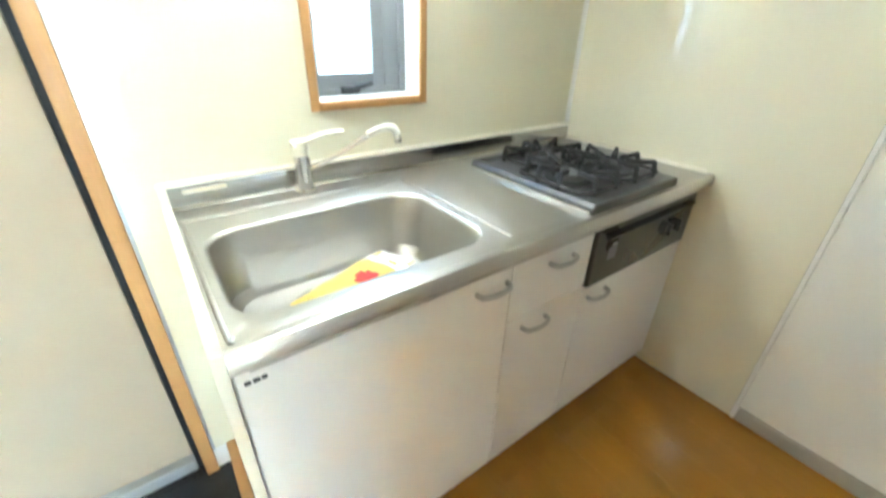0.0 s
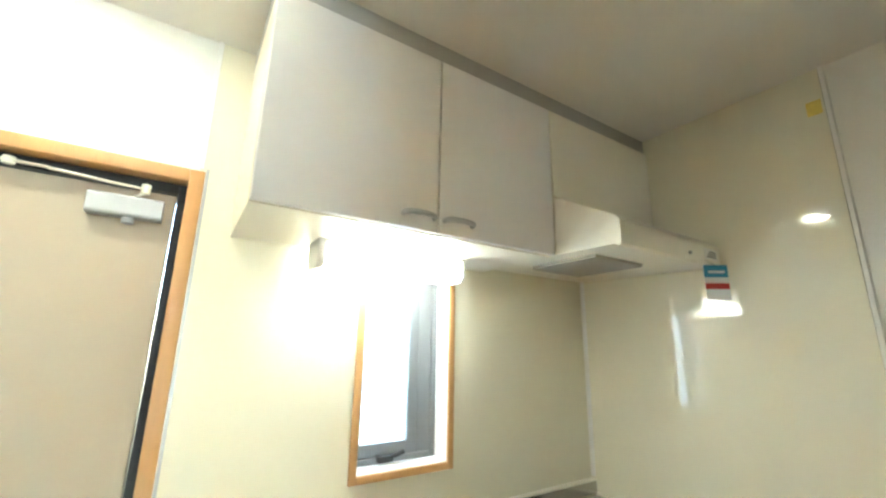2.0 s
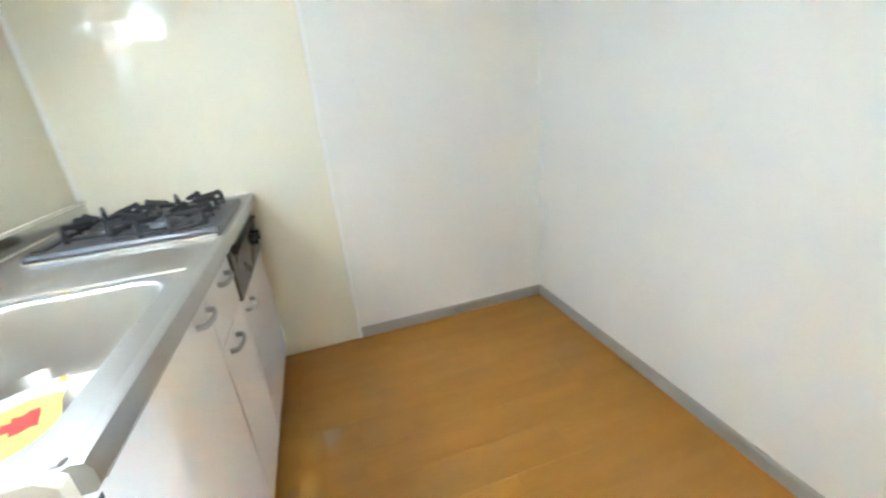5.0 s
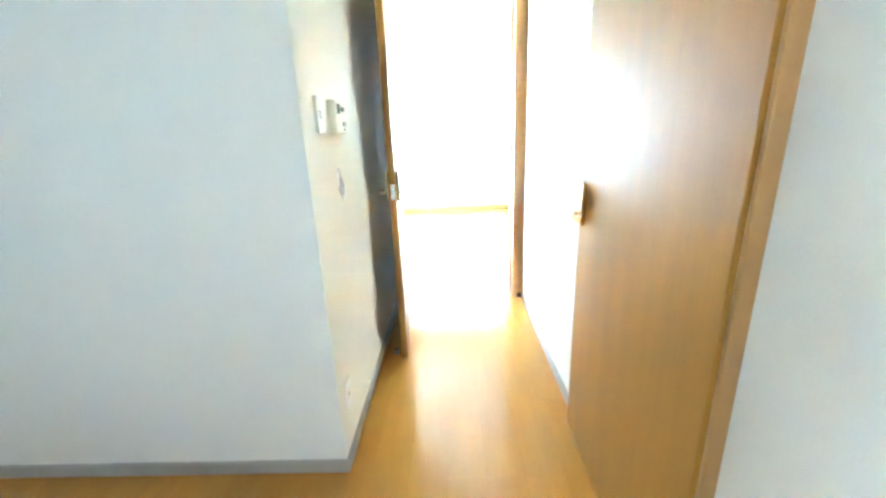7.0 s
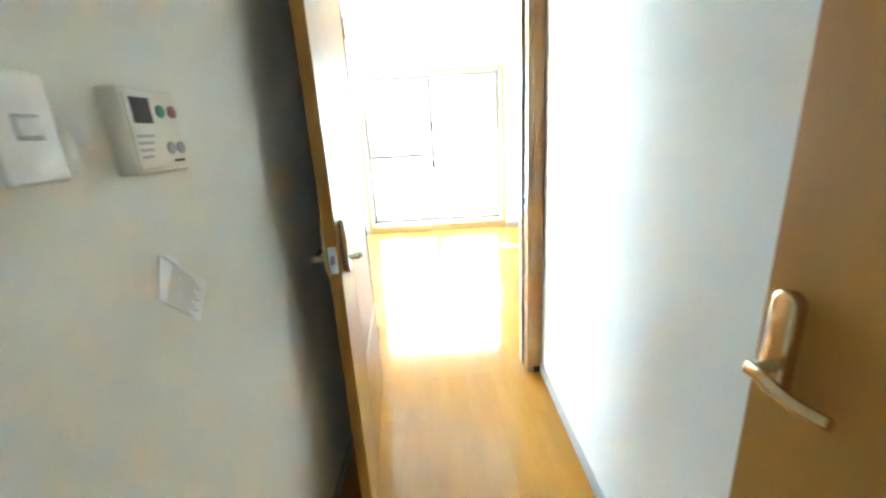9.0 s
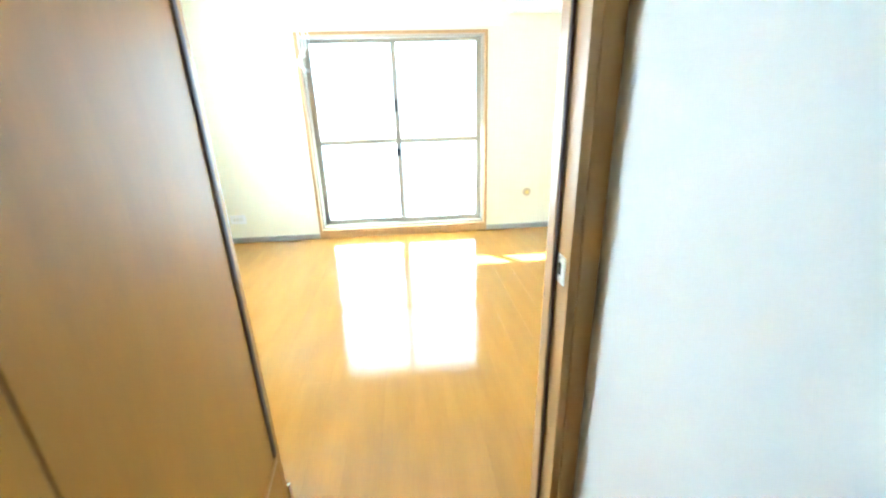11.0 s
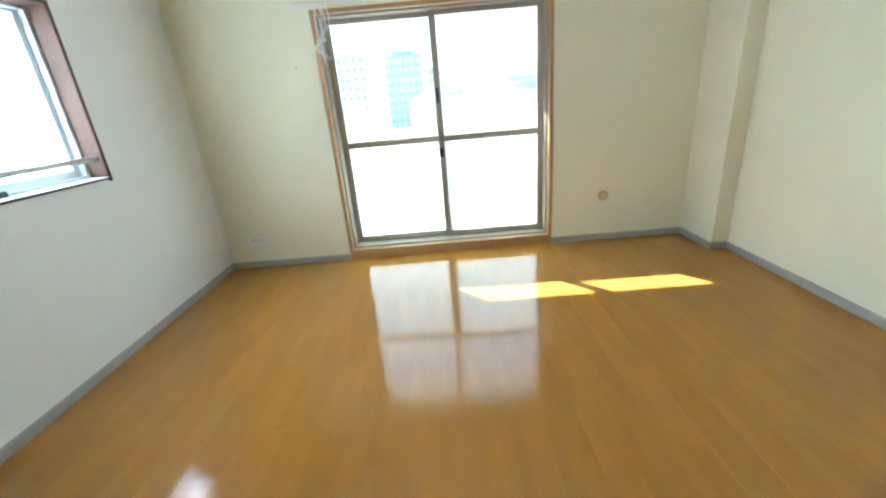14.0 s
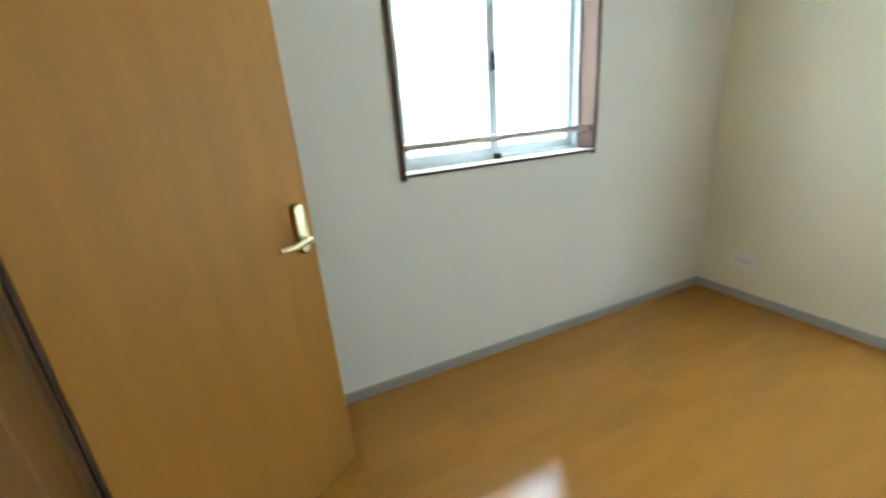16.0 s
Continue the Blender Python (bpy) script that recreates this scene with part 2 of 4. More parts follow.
def rod(a, b, r, r2=None, seg=16, bm=None, mat=0, bevel=0.0):
    """A round bar from a to b."""
    out = bm or bmesh.new()
    a, b = Vector(a), Vector(b)
    tmp = bmesh.new()
    bmesh.ops.create_cone(tmp, cap_ends=True, segments=seg, radius1=r, radius2=r if r2 is None else r2, depth=(b - a).length)
    if bevel:
        rims = [e for e in tmp.edges if abs(e.verts[0].co.z - e.verts[1].co.z) < 1e-6]
        bmesh.ops.bevel(tmp, geom=rims, offset=bevel, segments=2, affect="EDGES", profile=0.5)
    q = (b - a).to_track_quat("Z", "Y").to_matrix().to_4x4()
    return join(out, tmp, mat, Matrix.Translation((a + b) / 2) @ q)


def sweep(points, r, seg=10, bm=None, mat=0, flat=1.0, sub=6):
    """A tube along a smooth line through points; flat squeezes its section upright."""
    out = bm or bmesh.new()
    p = [Vector(q) for q in points]
    line = []
    for i in range(len(p) - 1):
        a, b, c, d = p[max(i - 1, 0)], p[i], p[i + 1], p[min(i + 2, len(p) - 1)]
        for s in range(sub):
            t = s / sub
            line.append(0.5 * (2 * b + (c - a) * t + (2 * a - 5 * b + 4 * c - d) * t * t + (3 * b - a - 3 * c + d) * t ** 3))
    line.append(p[-1])
    rings = []
    for i, c in enumerate(line):
        d = (line[min(i + 1, len(line) - 1)] - line[max(i - 1, 0)]).normalized()
        up = Vector((0, 0, 1)) if abs(d.z) < 0.95 else Vector((0, 1, 0))
        u = d.cross(up).normalized()
        w = u.cross(d)
        rad = r(i / (len(line) - 1)) if callable(r) else r
        rings.append([out.verts.new(c + rad * (math.cos(2 * math.pi * s / seg) * u + flat * math.sin(2 * math.pi * s / seg) * w)) for s in range(seg)])
    for q, s in zip(rings, rings[1:]):
        for i in range(seg):
            f = out.faces.new((q[i], q[(i + 1) % seg], s[(i + 1) % seg], s[i]))
            f.material_index = mat
    for ring in (rings[0][::-1], rings[-1]):
        out.faces.new(ring).material_index = mat
    return out


def prism(profile, x0, x1, axis="x", bm=None, mat=0, bevel=0.0):
    """A profile of (a, b) carried along an axis: x -> (y, z), y -> (x, z), z -> (x, y)."""
    out = bm or bmesh.new()
    tmp = bmesh.new()
    make = {"x": lambda a, b, c: (c, a, b), "y": lambda a, b, c: (a, c, b), "z": lambda a, b, c: (a, b, c)}[axis]
    lo = [tmp.verts.new(make(a, b, x0)) for a, b in profile]
    hi = [tmp.verts.new(make(a, b, x1)) for a, b in profile]
    tmp.faces.new(lo[::-1])
    tmp.faces.new(hi)
    for i in range(len(lo)):
        j = (i + 1) % len(lo)
        tmp.faces.new((lo[i], lo[j], hi[j], hi[i]))
    if bevel:
        bmesh.ops.recalc_face_normals(tmp, faces=tmp.faces)
        bmesh.ops.bevel(tmp, geom=tmp.edges[:], offset=bevel, segments=2, affect="EDGES", profile=0.5)
    return join(out, tmp, mat)


def round_rect(cx, cy, w, h, r, seg=6):
    pts = []
    for k, (sx, sy) in enumerate(((1, 1), (-1, 1), (-1, -1), (1, -1))):
        for s in range(seg + 1):
            a = math.pi / 2 * (k + s / seg)
            pts.append((cx + sx * (w / 2 - r) + r * math.cos(a), cy + sy * (h / 2 - r) + r * math.sin(a)))
    return pts


def wall_x(name, y0, y1, x0, x1, z1, holes, mats, label, z0=0.0):
    """A wall that runs along x from x0 to x1, between y0 and y1, with openings (x0, x1, z0, z1)."""
    return solid(name, slab(x0, x1, z0, z1, holes, lambda a, b, c, d, bm: box(a, b, y0, y1, c, d, bm=bm)), mats, label, "wall", "structure", smooth=False)


def wall_y(name, x0, x1, y0, y1, z1, holes, mats, label, z0=0.0):
    return solid(name, slab(y0, y1, z0, z1, holes, lambda a, b, c, d, bm: box(x0, x1, a, b, c, d, bm=bm)), mats, label, "wall", "structure", smooth=False)


def slab(a0, a1, z0, z1, holes, put):
    bm = bmesh.new()
    cuts = sorted({a0, a1, *[h[0] for h in holes], *[h[1] for h in holes]})
    for a, b in zip(cuts, cuts[1:]):
        spans = sorted((h[2], h[3]) for h in holes if h[0] <= a + 1e-6 and h[1] >= b - 1e-6)
        z = z0
        for lo, hi in spans:
            if lo > z + 1e-6:
                put(a, b, z, lo, bm)
            z = hi
        if z < z1 - 1e-6:
            put(a, b, z, z1, bm)
    bmesh.ops.remove_doubles(bm, verts=bm.verts[:], dist=1e-5)
    return bm


# ---- the large structure ----
KC, RC = 2.35, 2.54            # ceilings of kitchen and room
HX0, HX1 = 1.57, 2.555          # the hall's walls
KY = 2.065                     # the kitchen's far wall
DY0, DY1 = 3.74, 3.84          # the wall with the doorway
RX0, RX1, RY1 = -0.078, 4.31, 7.228

wall_x("wall_south", -0.15, 0, -0.15, 2.75, KC, [(0.765, 1.105, 1.065, 1.735), (1.64, 2.50, -0.12, 1.895)], WALLPAPER, "white papered wall with small window and entrance door", -0.12)
wall_y("wall_west", -0.15, 0, 0, DY0, KC, [], WALLPAPER, "white papered kitchen side wall", -0.12)
wall_x("wall_kitchen_north", KY, KY + 0.1, 0, HX0 - 0.004, KC, [], WALLPAPER, "plain white papered kitchen wall")
wall_y("wall_hall_west", HX0 - 0.1, HX0, KY + 0.1, DY0, KC, [], HALL_LIT_PAPER, "white papered hall wall with switches")
solid("wall_hall_corner", box(HX0 - 0.004, HX0, KY, KY + 0.1, 0, KC), HALL_LIT_PAPER, "white paper turning the hall corner", "wall", "structure", smooth=False)
wall_y("wall_hall_east", HX1, HX1 + 0.12, 0, DY0, KC, [(1.452, 2.294, 0, 2.03)], WALLPAPER, "white papered hall wall with a door", -0.12)
wall_x("wall_room_south", DY0, DY1, -0.26, RX1 + 0.13, RC, [(0.625, 1.325, 0, 2.03), (1.490, 2.507, 0, 2.19)], WALLPAPER, "white papered wall with two doorways")
wall_x("wall_closet", DY1, 3.975, RX0, 1.355, RC, [(0.625, 1.325, 0, 2.03)], ROOM_LIT_PAPER, "white papered closet wall in the room")
wall_y("wall_room_west", RX0 - 0.18, RX0, DY1, RY1 + 0.24, RC, [(5.08, 6.175, 1.065, 2.02)], WALLPAPER, "white papered wall with a sliding window")
wall_y("wall_room_east", RX1, RX1 + 0.13, DY1, RY1, RC, [], ROOM_LIT_PAPER, "plain white papered room wall")
wall_x("wall_room_north", RY1, RY1 + 0.24, RX0, RX1 + 0.13, RC, [(1.085, 2.935, 0.085, 2.06)], ROOM_LIT_PAPER, "white papered wall with balcony window")
wall_y("wall_pillar", 4.175, RX1, 6.785, RY1, RC, [], ROOM_LIT_PAPER, "white papered corner pillar of the room")
wall_y("wall_washroom_east", 3.55, 3.65, 0.9, DY0, KC, [], WALLPAPER, "plain white washroom wall")
wall_x("wall_washroom_south", 0.8, 0.9, HX1 + 0.12, 3.65, KC, [], WALLPAPER, "plain white washroom wall")
solid("ceiling", box(-0.15, 3.65, -0.15, DY0, KC, KC + 0.1), CEILING, "off-white papered kitchen and hall ceiling", "ceiling", "structure", smooth=False)
solid("ceiling_room", box(-0.26, RX1 + 0.13, DY0, RY1 + 0.24, RC, RC + 0.1), CEILING, "off-white papered room ceiling", "ceiling", "structure", smooth=False)

# glossy kitchen wall panels, with slim joint strips
solid("wall_panel_1", slab(0.004, 1.62, 0, KC, [(0.765, 1.105, 1.065, 1.735), (1.60, 1.62, 0, 1.93)], lambda a, b, c, d, bm: box(a, b, 0, 0.004, c, d, bm=bm)), PANEL, "glossy cream kitchen wall panel behind sink", "wall panel", "structure", smooth=False)
solid("wall_panel_2", box(0, 0.004, 0.004, 0.962, 0, KC), PANEL, "glossy cream kitchen wall panel beside stove", "wall panel", "structure", smooth=False)
solid("trim_1", prism([(0.0, 0.962), (0.009, 0.965), (0.009, 0.975), (0.0, 0.978)], 0, KC, "z"), WHITE_PL, "slim white panel end strip", "trim", "structure", smooth=False)
solid("trim_2", prism([(0.004, 0.004), (0.018, 0.004), (0.010, 0.010), (0.004, 0.018)], 0.92, KC, "z"), WHITE_PL, "slim white corner strip", "trim", "structure", smooth=False)
solid("trim_3", prism([(1.612, 0.0), (1.627, 0.0), (1.625, 0.008), (1.614, 0.008)], 1.935, KC, "z"), WHITE_PL, "slim white panel end strip", "trim", "structure", smooth=False)
solid("trim_4", prism([(1.598, 0.004), (1.606, 0.004), (1.606, 0.010), (1.598, 0.010)], 0, 1.935, "z"), ALU_GREY, "slim grey strip beside door casing", "trim", "structure", smooth=False)


def skirting(name, a, b, side, z=0.0):
    """A grey vinyl skirting from a to b; side: which way it stands out."""
    h, d = 0.058, 0.009
    prof = [(0, z), (d, z), (d, z + h - 0.012), (d - 0.003, z + h - 0.003), (d - 0.006, z + h), (0, z + h)]
    if a[1] == b[1]:
        bm = prism([(a[1] + side * p, q) for p, q in prof], a[0], b[0], "x")
    else:
        bm = prism([(a[0] + side * p, q) for p, q in prof], a[1], b[1], "y")
    return solid(name, bm, SKIRTING, "grey vinyl skirting board along the wall", "baseboard", "structure", smooth=False)


skirting("baseboard_1", (0, 0.98), (0, KY), 1)
skirting("baseboard_2", (0.009, KY), (HX0 + 0.009, KY), -1)
skirting("baseboard_3", (HX0, KY), (HX0, DY0 - 0.030), 1)
skirting("baseboard_4", (HX1, 0.66), (HX1, 1.449), -1)
skirting("baseboard_5", (HX1, 2.30), (HX1, DY0 - 0.012), -1)
skirting("baseboard_6", (RX0, 3.975), (RX0, RY1), 1)
skirting("baseboard_7", (RX0 + 0.009, RY1), (1.056, RY1), -1)
skirting("baseboard_8", (2.962, RY1), (4.175, RY1), -1)
skirting("baseboard_9", (4.175, 6.785 - 0.009), (4.175, RY1 - 0.009), -1)
skirting("baseboard_10", (4.175, 6.785), (RX1, 6.785), -1)
skirting("baseboard_11", (RX1, DY1), (RX1, 6.776), -1)
skirting("baseboard_12", (2.55, DY1), (RX1 - 0.009, DY1), 1)
skirting("baseboard_13", (RX0 + 0.009, 3.975), (0.592, 3.975), 1)

# floors: a dark bed under the boards, a sunk entrance with vinyl tiles
floor = solid("floor", box(0, HX1, 0.66, DY0, -0.06, -0.010), BOARD_BASE, "glossy honey-brown wooden floor boards in kitchen", "floor", "structure", smooth=False)
floor_room = solid("floor_room", box(-0.26, RX1, DY0, RY1, -0.06, -0.010), BOARD_BASE, "glossy honey-brown wooden floor boards in room", "floor", "structure", smooth=False)
solid("floor_under_sink", box(0, 1.535, 0, 0.66, -0.06, -0.0105), BOARD_BASE, "dark floor under the kitchen units", "floor", "structure", smooth=False)
solid("floor_washroom", box(HX1, 3.55, 0.9, DY0, -0.06, -0.002), BOARD_BASE, "plain dark washroom floor", "floor", "structure", smooth=False)
solid("floor_entrance", box(1.565, HX1, -0.15, 0.62, -0.16, -0.10), DARK_TILE, "sunk entrance floor with dark vinyl tiles", "floor", "structure", smooth=False)
solid("step_edge_1", box(1.535, 1.565, 0, 0.66, -0.14, 0.002, 0.004), CASING_LIGHT, "light wood step edge beside the entrance", "step edge", "structure")
solid("step_edge_2", box(1.565, HX1, 0.62, 0.66, -0.14, 0.002, 0.004), CASING_LIGHT, "light wood step edge before the entrance", "step edge", "structure")


def casing(name, x0, x1, z1, y0, y1, face, mats, label, z0=0.0, sill=False):
    """A door or window lining in a wall that runs along x: jambs, head and, if asked, a sill."""
    t = thing(name, ((x0 + x1) / 2, (y0 + y1) / 2, z0), 0, label, "casing", "", "structure")
    part("jamb", box(x0, x0 + face, y0, y1, z0, z1, 0.003), mats, t)
    part("jamb", box(x1 - face, x1, y0, y1, z0, z1, 0.003), mats, t)
    part("head", box(x0 + face, x1 - face, y0, y1, z1 - face, z1, 0.003), mats, t)
    if sill:
        part("sill", box(x0 + face, x1 - face, y0, y1, z0, z0 + face, 0.003), mats, t)
    return t


# doorway from hall to room: lining with a stop and an outer casing
dw = thing("door_frame_1", (2.04, 3.79, 0), 0, "brown wood door lining between hall and room", "casing", "", "structure")
part("jamb", box(1.490, 1.508, DY0 + 0.002, DY1 + 0.004, 0, 2.19, 0.003), CASING, dw)
part("hinge_post", box(1.572, 1.612, 3.712, 3.741, 0, 2.16, 0.003), CASING, dw)
part("jamb", box(2.475, 2.507, DY0 - 0.012, DY1 + 0.012, 0, 2.19, 0.003), CASING, dw)
part("head", box(1.508, 2.475, DY0 - 0.010, DY1 + 0.010, 2.158, 2.19, 0.003), CASING, dw)
part("stop", box(2.463, 2.475, 3.822, DY1 + 0.036, 0, 2.158, 0.002), CASING, dw)
part("gasket", box(2.465, 2.472, 3.809, 3.823, 0, 2.15), BROWN, dw, "dark brown draught seal")
part("stop", box(1.508, 1.512, 3.800, DY1 + 0.004, 0, 2.158, 0.002), CASING, dw)
part("gasket", box(1.508, 1.512, 3.780, 3.800, 0, 2.15), BROWN, dw, "dark brown draught seal")
part("stop", box(1.512, 2.463, 3.815, DY1 + 0.004, 2.146, 2.158, 0.002), CASING, dw)
part("trim", box(2.500, 2.553, DY0 - 0.016, DY0 + 0.001, 0, 2.22, 0.003), CASING, dw)
part("trim", box(2.475, 2.540, DY1 + 0.010, DY1 + 0.038, 0, 2.22, 0.003), CASING, dw)
part("trim", box(1.462, 1.492, DY1 - 0.001, DY1 + 0.008, 0, 2.22, 0.003), CASING, dw)
part("trim", box(1.560, 2.500, DY0 - 0.016, DY0 + 0.001, 2.186, 2.22, 0.003), CASING, dw)
part("trim", box(1.492, 2.500, DY1 - 0.001, DY1 + 0.015, 2.186, 2.22, 0.003), CASING, dw)
part("foot_cap", box(2.510, 2.552, DY0 - 0.019, DY0 - 0.015, 0.0, 0.035, 0.001), RUBBER_SHADE, dw, "dark plastic casing foot")
strike = part("strike_plate", prism([(3.756, 0.925), (3.806, 0.925), (3.806, 1.005), (3.756, 1.005)], 2.4762, 2.4722, "x"), STRIKE, dw, "steel strike plate with window reflection in its colour")
part("strike_hole", box(2.4705, 2.474, 3.777, 3.798, 0.948, 0.984), RUBBER_SHADE, strike)
for z in (0.933, 0.997):
    part("screw", rod((2.473, 3.788, z), (2.4705, 3.788, z), 0.004, seg=10), STEEL, strike)

# closet doorway
cw = casing("door_frame_2", 0.625, 1.325, 2.03, DY0 - 0.002, 3.987, 0.03, CASING, "brown wood closet lining in the room")
for x0, x1 in ((0.655, 0.667), (1.283, 1.295)):
    part("stop", box(x0, x1, 3.76, 3.93, 0, 1.998, 0.002), CASING, cw)
for x0, x1 in ((0.595, 0.629), (1.321, 1.352)):
    part("trim", box(x0, x1, 3.974, 3.989, 0, 2.06, 0.003), CASING, cw)
part("trim", box(0.629, 1.321, 3.974, 3.989, 2.026, 2.06, 0.003), CASING, cw)

# lining of the washroom door in the hall wall
ww = thing("door_frame_3", (HX1, 1.88, 0), 0, "brown wood lining of the washroom door", "casing", "", "structure")
for y0, y1 in ((1.4505, 1.464), (2.262, 2.294)):
    part("jamb", box(HX1 - (0.032 if y0 < 2 else -0.004), HX1 + 0.13, y0, y1, 0, 2.03, 0.003), CASING, ww)
part("head", box(HX1 - 0.010, HX1 + 0.13, 1.462, 2.262, 1.998, 2.03, 0.003), CASING, ww)


def lever(parent, x, z, y, side, toward, mats=BRASS):
    """A lever on an oval backplate, on the leaf's face y; toward: which way the lever points along x."""
    plate = part("backplate", prism(round_rect(x, z + 0.035, 0.042, 0.165, 0.020), y, y + side * 0.020, "y", bevel=0.005), mats, parent, "satin brass backplate", local=True)
    bm = rod((x, y + side * 0.010, z), (x, y + side * 0.050, z), 0.010, seg=14)
    sweep([(x, y + side * 0.050, z), (x + toward * 0.030, y + side * 0.054, z + 0.002), (x + toward * 0.075, y + side * 0.053, z - 0.003), (x + toward * 0.118, y + side * 0.046, z - 0.001)], lambda s: 0.0095 - 0.002 * s, bm=bm, flat=1.25)
    part("lever", bm, mats, plate, "satin brass lever", local=True)
    return plate


def leaf(name, w, h, hinge, turn, label, body, t=0.036, z0=0.008):
    """A door leaf: hinge at the origin, leaf along +x, faces at y = 0 and -t."""
    d = thing(name, hinge, turn, label, "door")
    for z in (0.25, 1.75):
        part("hinge", rod((0.0, 0.004, z), (0.0, 0.004, z + 0.09), 0.006, seg=10), BRASS, d, "small brass butt hinge", local=True)
    core = part("panel", body(w, h, t, z0), DOOR, d, local=True)
    fp = part("latch_plate", box(w - 0.001, w + 0.0015, -t / 2 - 0.012, -t / 2 + 0.012, 0.955, 1.035, 0.0005), CHROME, core, "steel latch face plate", local=True)
    part("latch_bolt", prism([(w, -t / 2 - 0.006), (w + 0.011, -t / 2 - 0.006), (w + 0.004, -t / 2 + 0.006), (w, -t / 2 + 0.006)], 0.985, 1.008, "z"), STEEL, core, local=True)
    return d, core


def flush(w, h, t, z0):
    return box(0.004, w, -t, 0, z0, h, 0.0025)


# washroom door, a little ajar: hinge beyond the kitchen, free end down the hall
d3, core3 = leaf("hinged_door", 0.840, 1.99, (2.518, 1.466, 0), 90.5, "flush honey-brown door, slightly ajar, with brass lever", flush)
lever(d3, 0.840 - 0.050, 0.985, 0.0, 1, -1)
lever(d3, 0.840 - 0.050, 0.985, -0.036, -1, -1)

# closet door, standing wide open into the room
d2, core2 = leaf("hinged_door", 0.715, 1.99, (0.657, 4.018, 0), 125.5, "flush honey-brown closet door standing wide open", flush)
lever(d2, 0.715 - 0.055, 0.975, -0.036, -1, -1)
lever(d2, 0.715 - 0.055, 0.975, 0.0, 1, -1)
part("edge_strip", box(-0.004, 0.004, -0.034, -0.002, 0.01, 1.985), BROWN, core2, "dark brown hinge-side edge", local=True)


def panelled(w, h, t, z0):
    """A leaf with slim grooves between a stile, a tall panel and two low panels."""
    g, a, b = 0.004, 0.058, w - 0.262
    bm = box(0.004, w, -t, -0.004, z0, h, 0.002)
    for x0, x1, c, d in ((0.004, a - 0.02, z0, h), (b + g, w, z0, h), (a - 0.02 + g, b, z0, 0.285), (a - 0.02 + g, b, 0.289, 0.470), (a, b, 0.500, h)):
        box(x0, x1, -0.0045, 0, c, d, 0.0015, bm)
    return bm


# hall door, open into the hall along the wall
d1, core1 = leaf("hinged_door", 0.868, 2.145, (1.657, 3.735, 0), -85.1, "honey-brown panelled door with grooves, open into hall", panelled)
lever(d1, 0.868 - 0.062, 0.985, 0.0, 1, -1)
lever(d1, 0.868 - 0.062, 0.985, -0.036, -1, -1)
part("groove", box(0.6055, 0.6105, -0.0046, -0.0036, 0.01, 2.14), BROWN, core1, "dark vertical groove", local=True)
part("beading", box(0.036, 0.056, -0.003, 0.004, 0.50, 2.14, 0.002), BROWN, core1, "dark brown beading", local=True)
part("beading", box(0.040, 0.604, -0.003, 0.003, 0.474, 0.497, 0.002), CASING, core1, "raised horizontal beading", local=True)

# ---- windows ----


def sash(parent, u0, u1, z0, z1, v, mid, place, mats, upper, lower, st=0.042, th=0.026):
    """A sliding sash: stiles, rails and panes. place(u, v) maps along the wall and through it."""
    def bx(a, b, c, d, t=th, m=0):
        p, q = place(a, v - t / 2), place(b, v + t / 2)
        return box(min(p[0], q[0]), max(p[0], q[0]), min(p[1], q[1]), max(p[1], q[1]), c, d, 0.002 if t > 0.01 else 0)
    s = part("sash", bx(u0, u0 + st, z0, z1), mats, parent)
    part("stile", bx(u1 - st, u1, z0, z1), mats, s)
    part("rail", bx(u0 + st, u1 - st, z0, z0 + 0.055), mats, s)
    part("rail", bx(u0 + st, u1 - st, z1 - 0.042, z1), mats, s)
    zs = [z0 + 0.055, z1 - 0.042]
    if mid:
        part("middle_rail", bx(u0 + st, u1 - st, mid - 0.027, mid + 0.027), mats, s)
        panes = ((zs[0], mid - 0.027, lower), (mid + 0.027, zs[1], upper))
    else:
        panes = ((zs[0], zs[1], upper),)
    for a, b, g in panes:
        p = part("pane", bx(u0 + st - 0.004, u1 - st + 0.004, a - 0.004, b + 0.004, 0.005), g, s)
        p.visible_shadow = g is not GLASS
    return s


def window_box(name, u0, u1, z0, z1, vin, vout, place, wood, metal, label, face=0.024, proud=0.012, depth=0.52, low=None):
    w = thing(name, (*place((u0 + u1) / 2, vin), z0), 0, label, "window", "", "structure")
    def bx(a, b, v0, v1, c, d, bev=0.003):
        p, q = place(a, v0), place(b, v1)
        return box(min(p[0], q[0]), max(p[0], q[0]), min(p[1], q[1]), max(p[1], q[1]), c, d, bev)
    mid = vin + (vout - vin) * depth
    s = 1 if vout > vin else -1
    for a, b, c, d in ((u0, u0 + face, z0, z1), (u1 - face, u1, z0, z1), (u0 + face, u1 - face, z0 + face - (low or face), z0 + face), (u0 + face, u1 - face, z1 - face, z1)):
        part("casing", bx(a, b, vin - s * proud, mid, c, d), wood, w)
    e = 0.03
    ia, ib, ic, idd = u0 + face * 0.6, u1 - face * 0.6, z0 + face * 0.6, z1 - face * 0.6
    for a, b, c, d in ((ia, ia + e, ic, idd), (ib - e, ib, ic, idd), (ia + e, ib - e, ic, ic + e), (ia + e, ib - e, idd - e, idd)):
        part("frame", bx(a, b, mid + s * 0.001, vout, c, d, 0.002), metal, w)
    return w


def wall_n(u, v):
    return (u, v)


def wall_w(u, v):
    return (v, u)


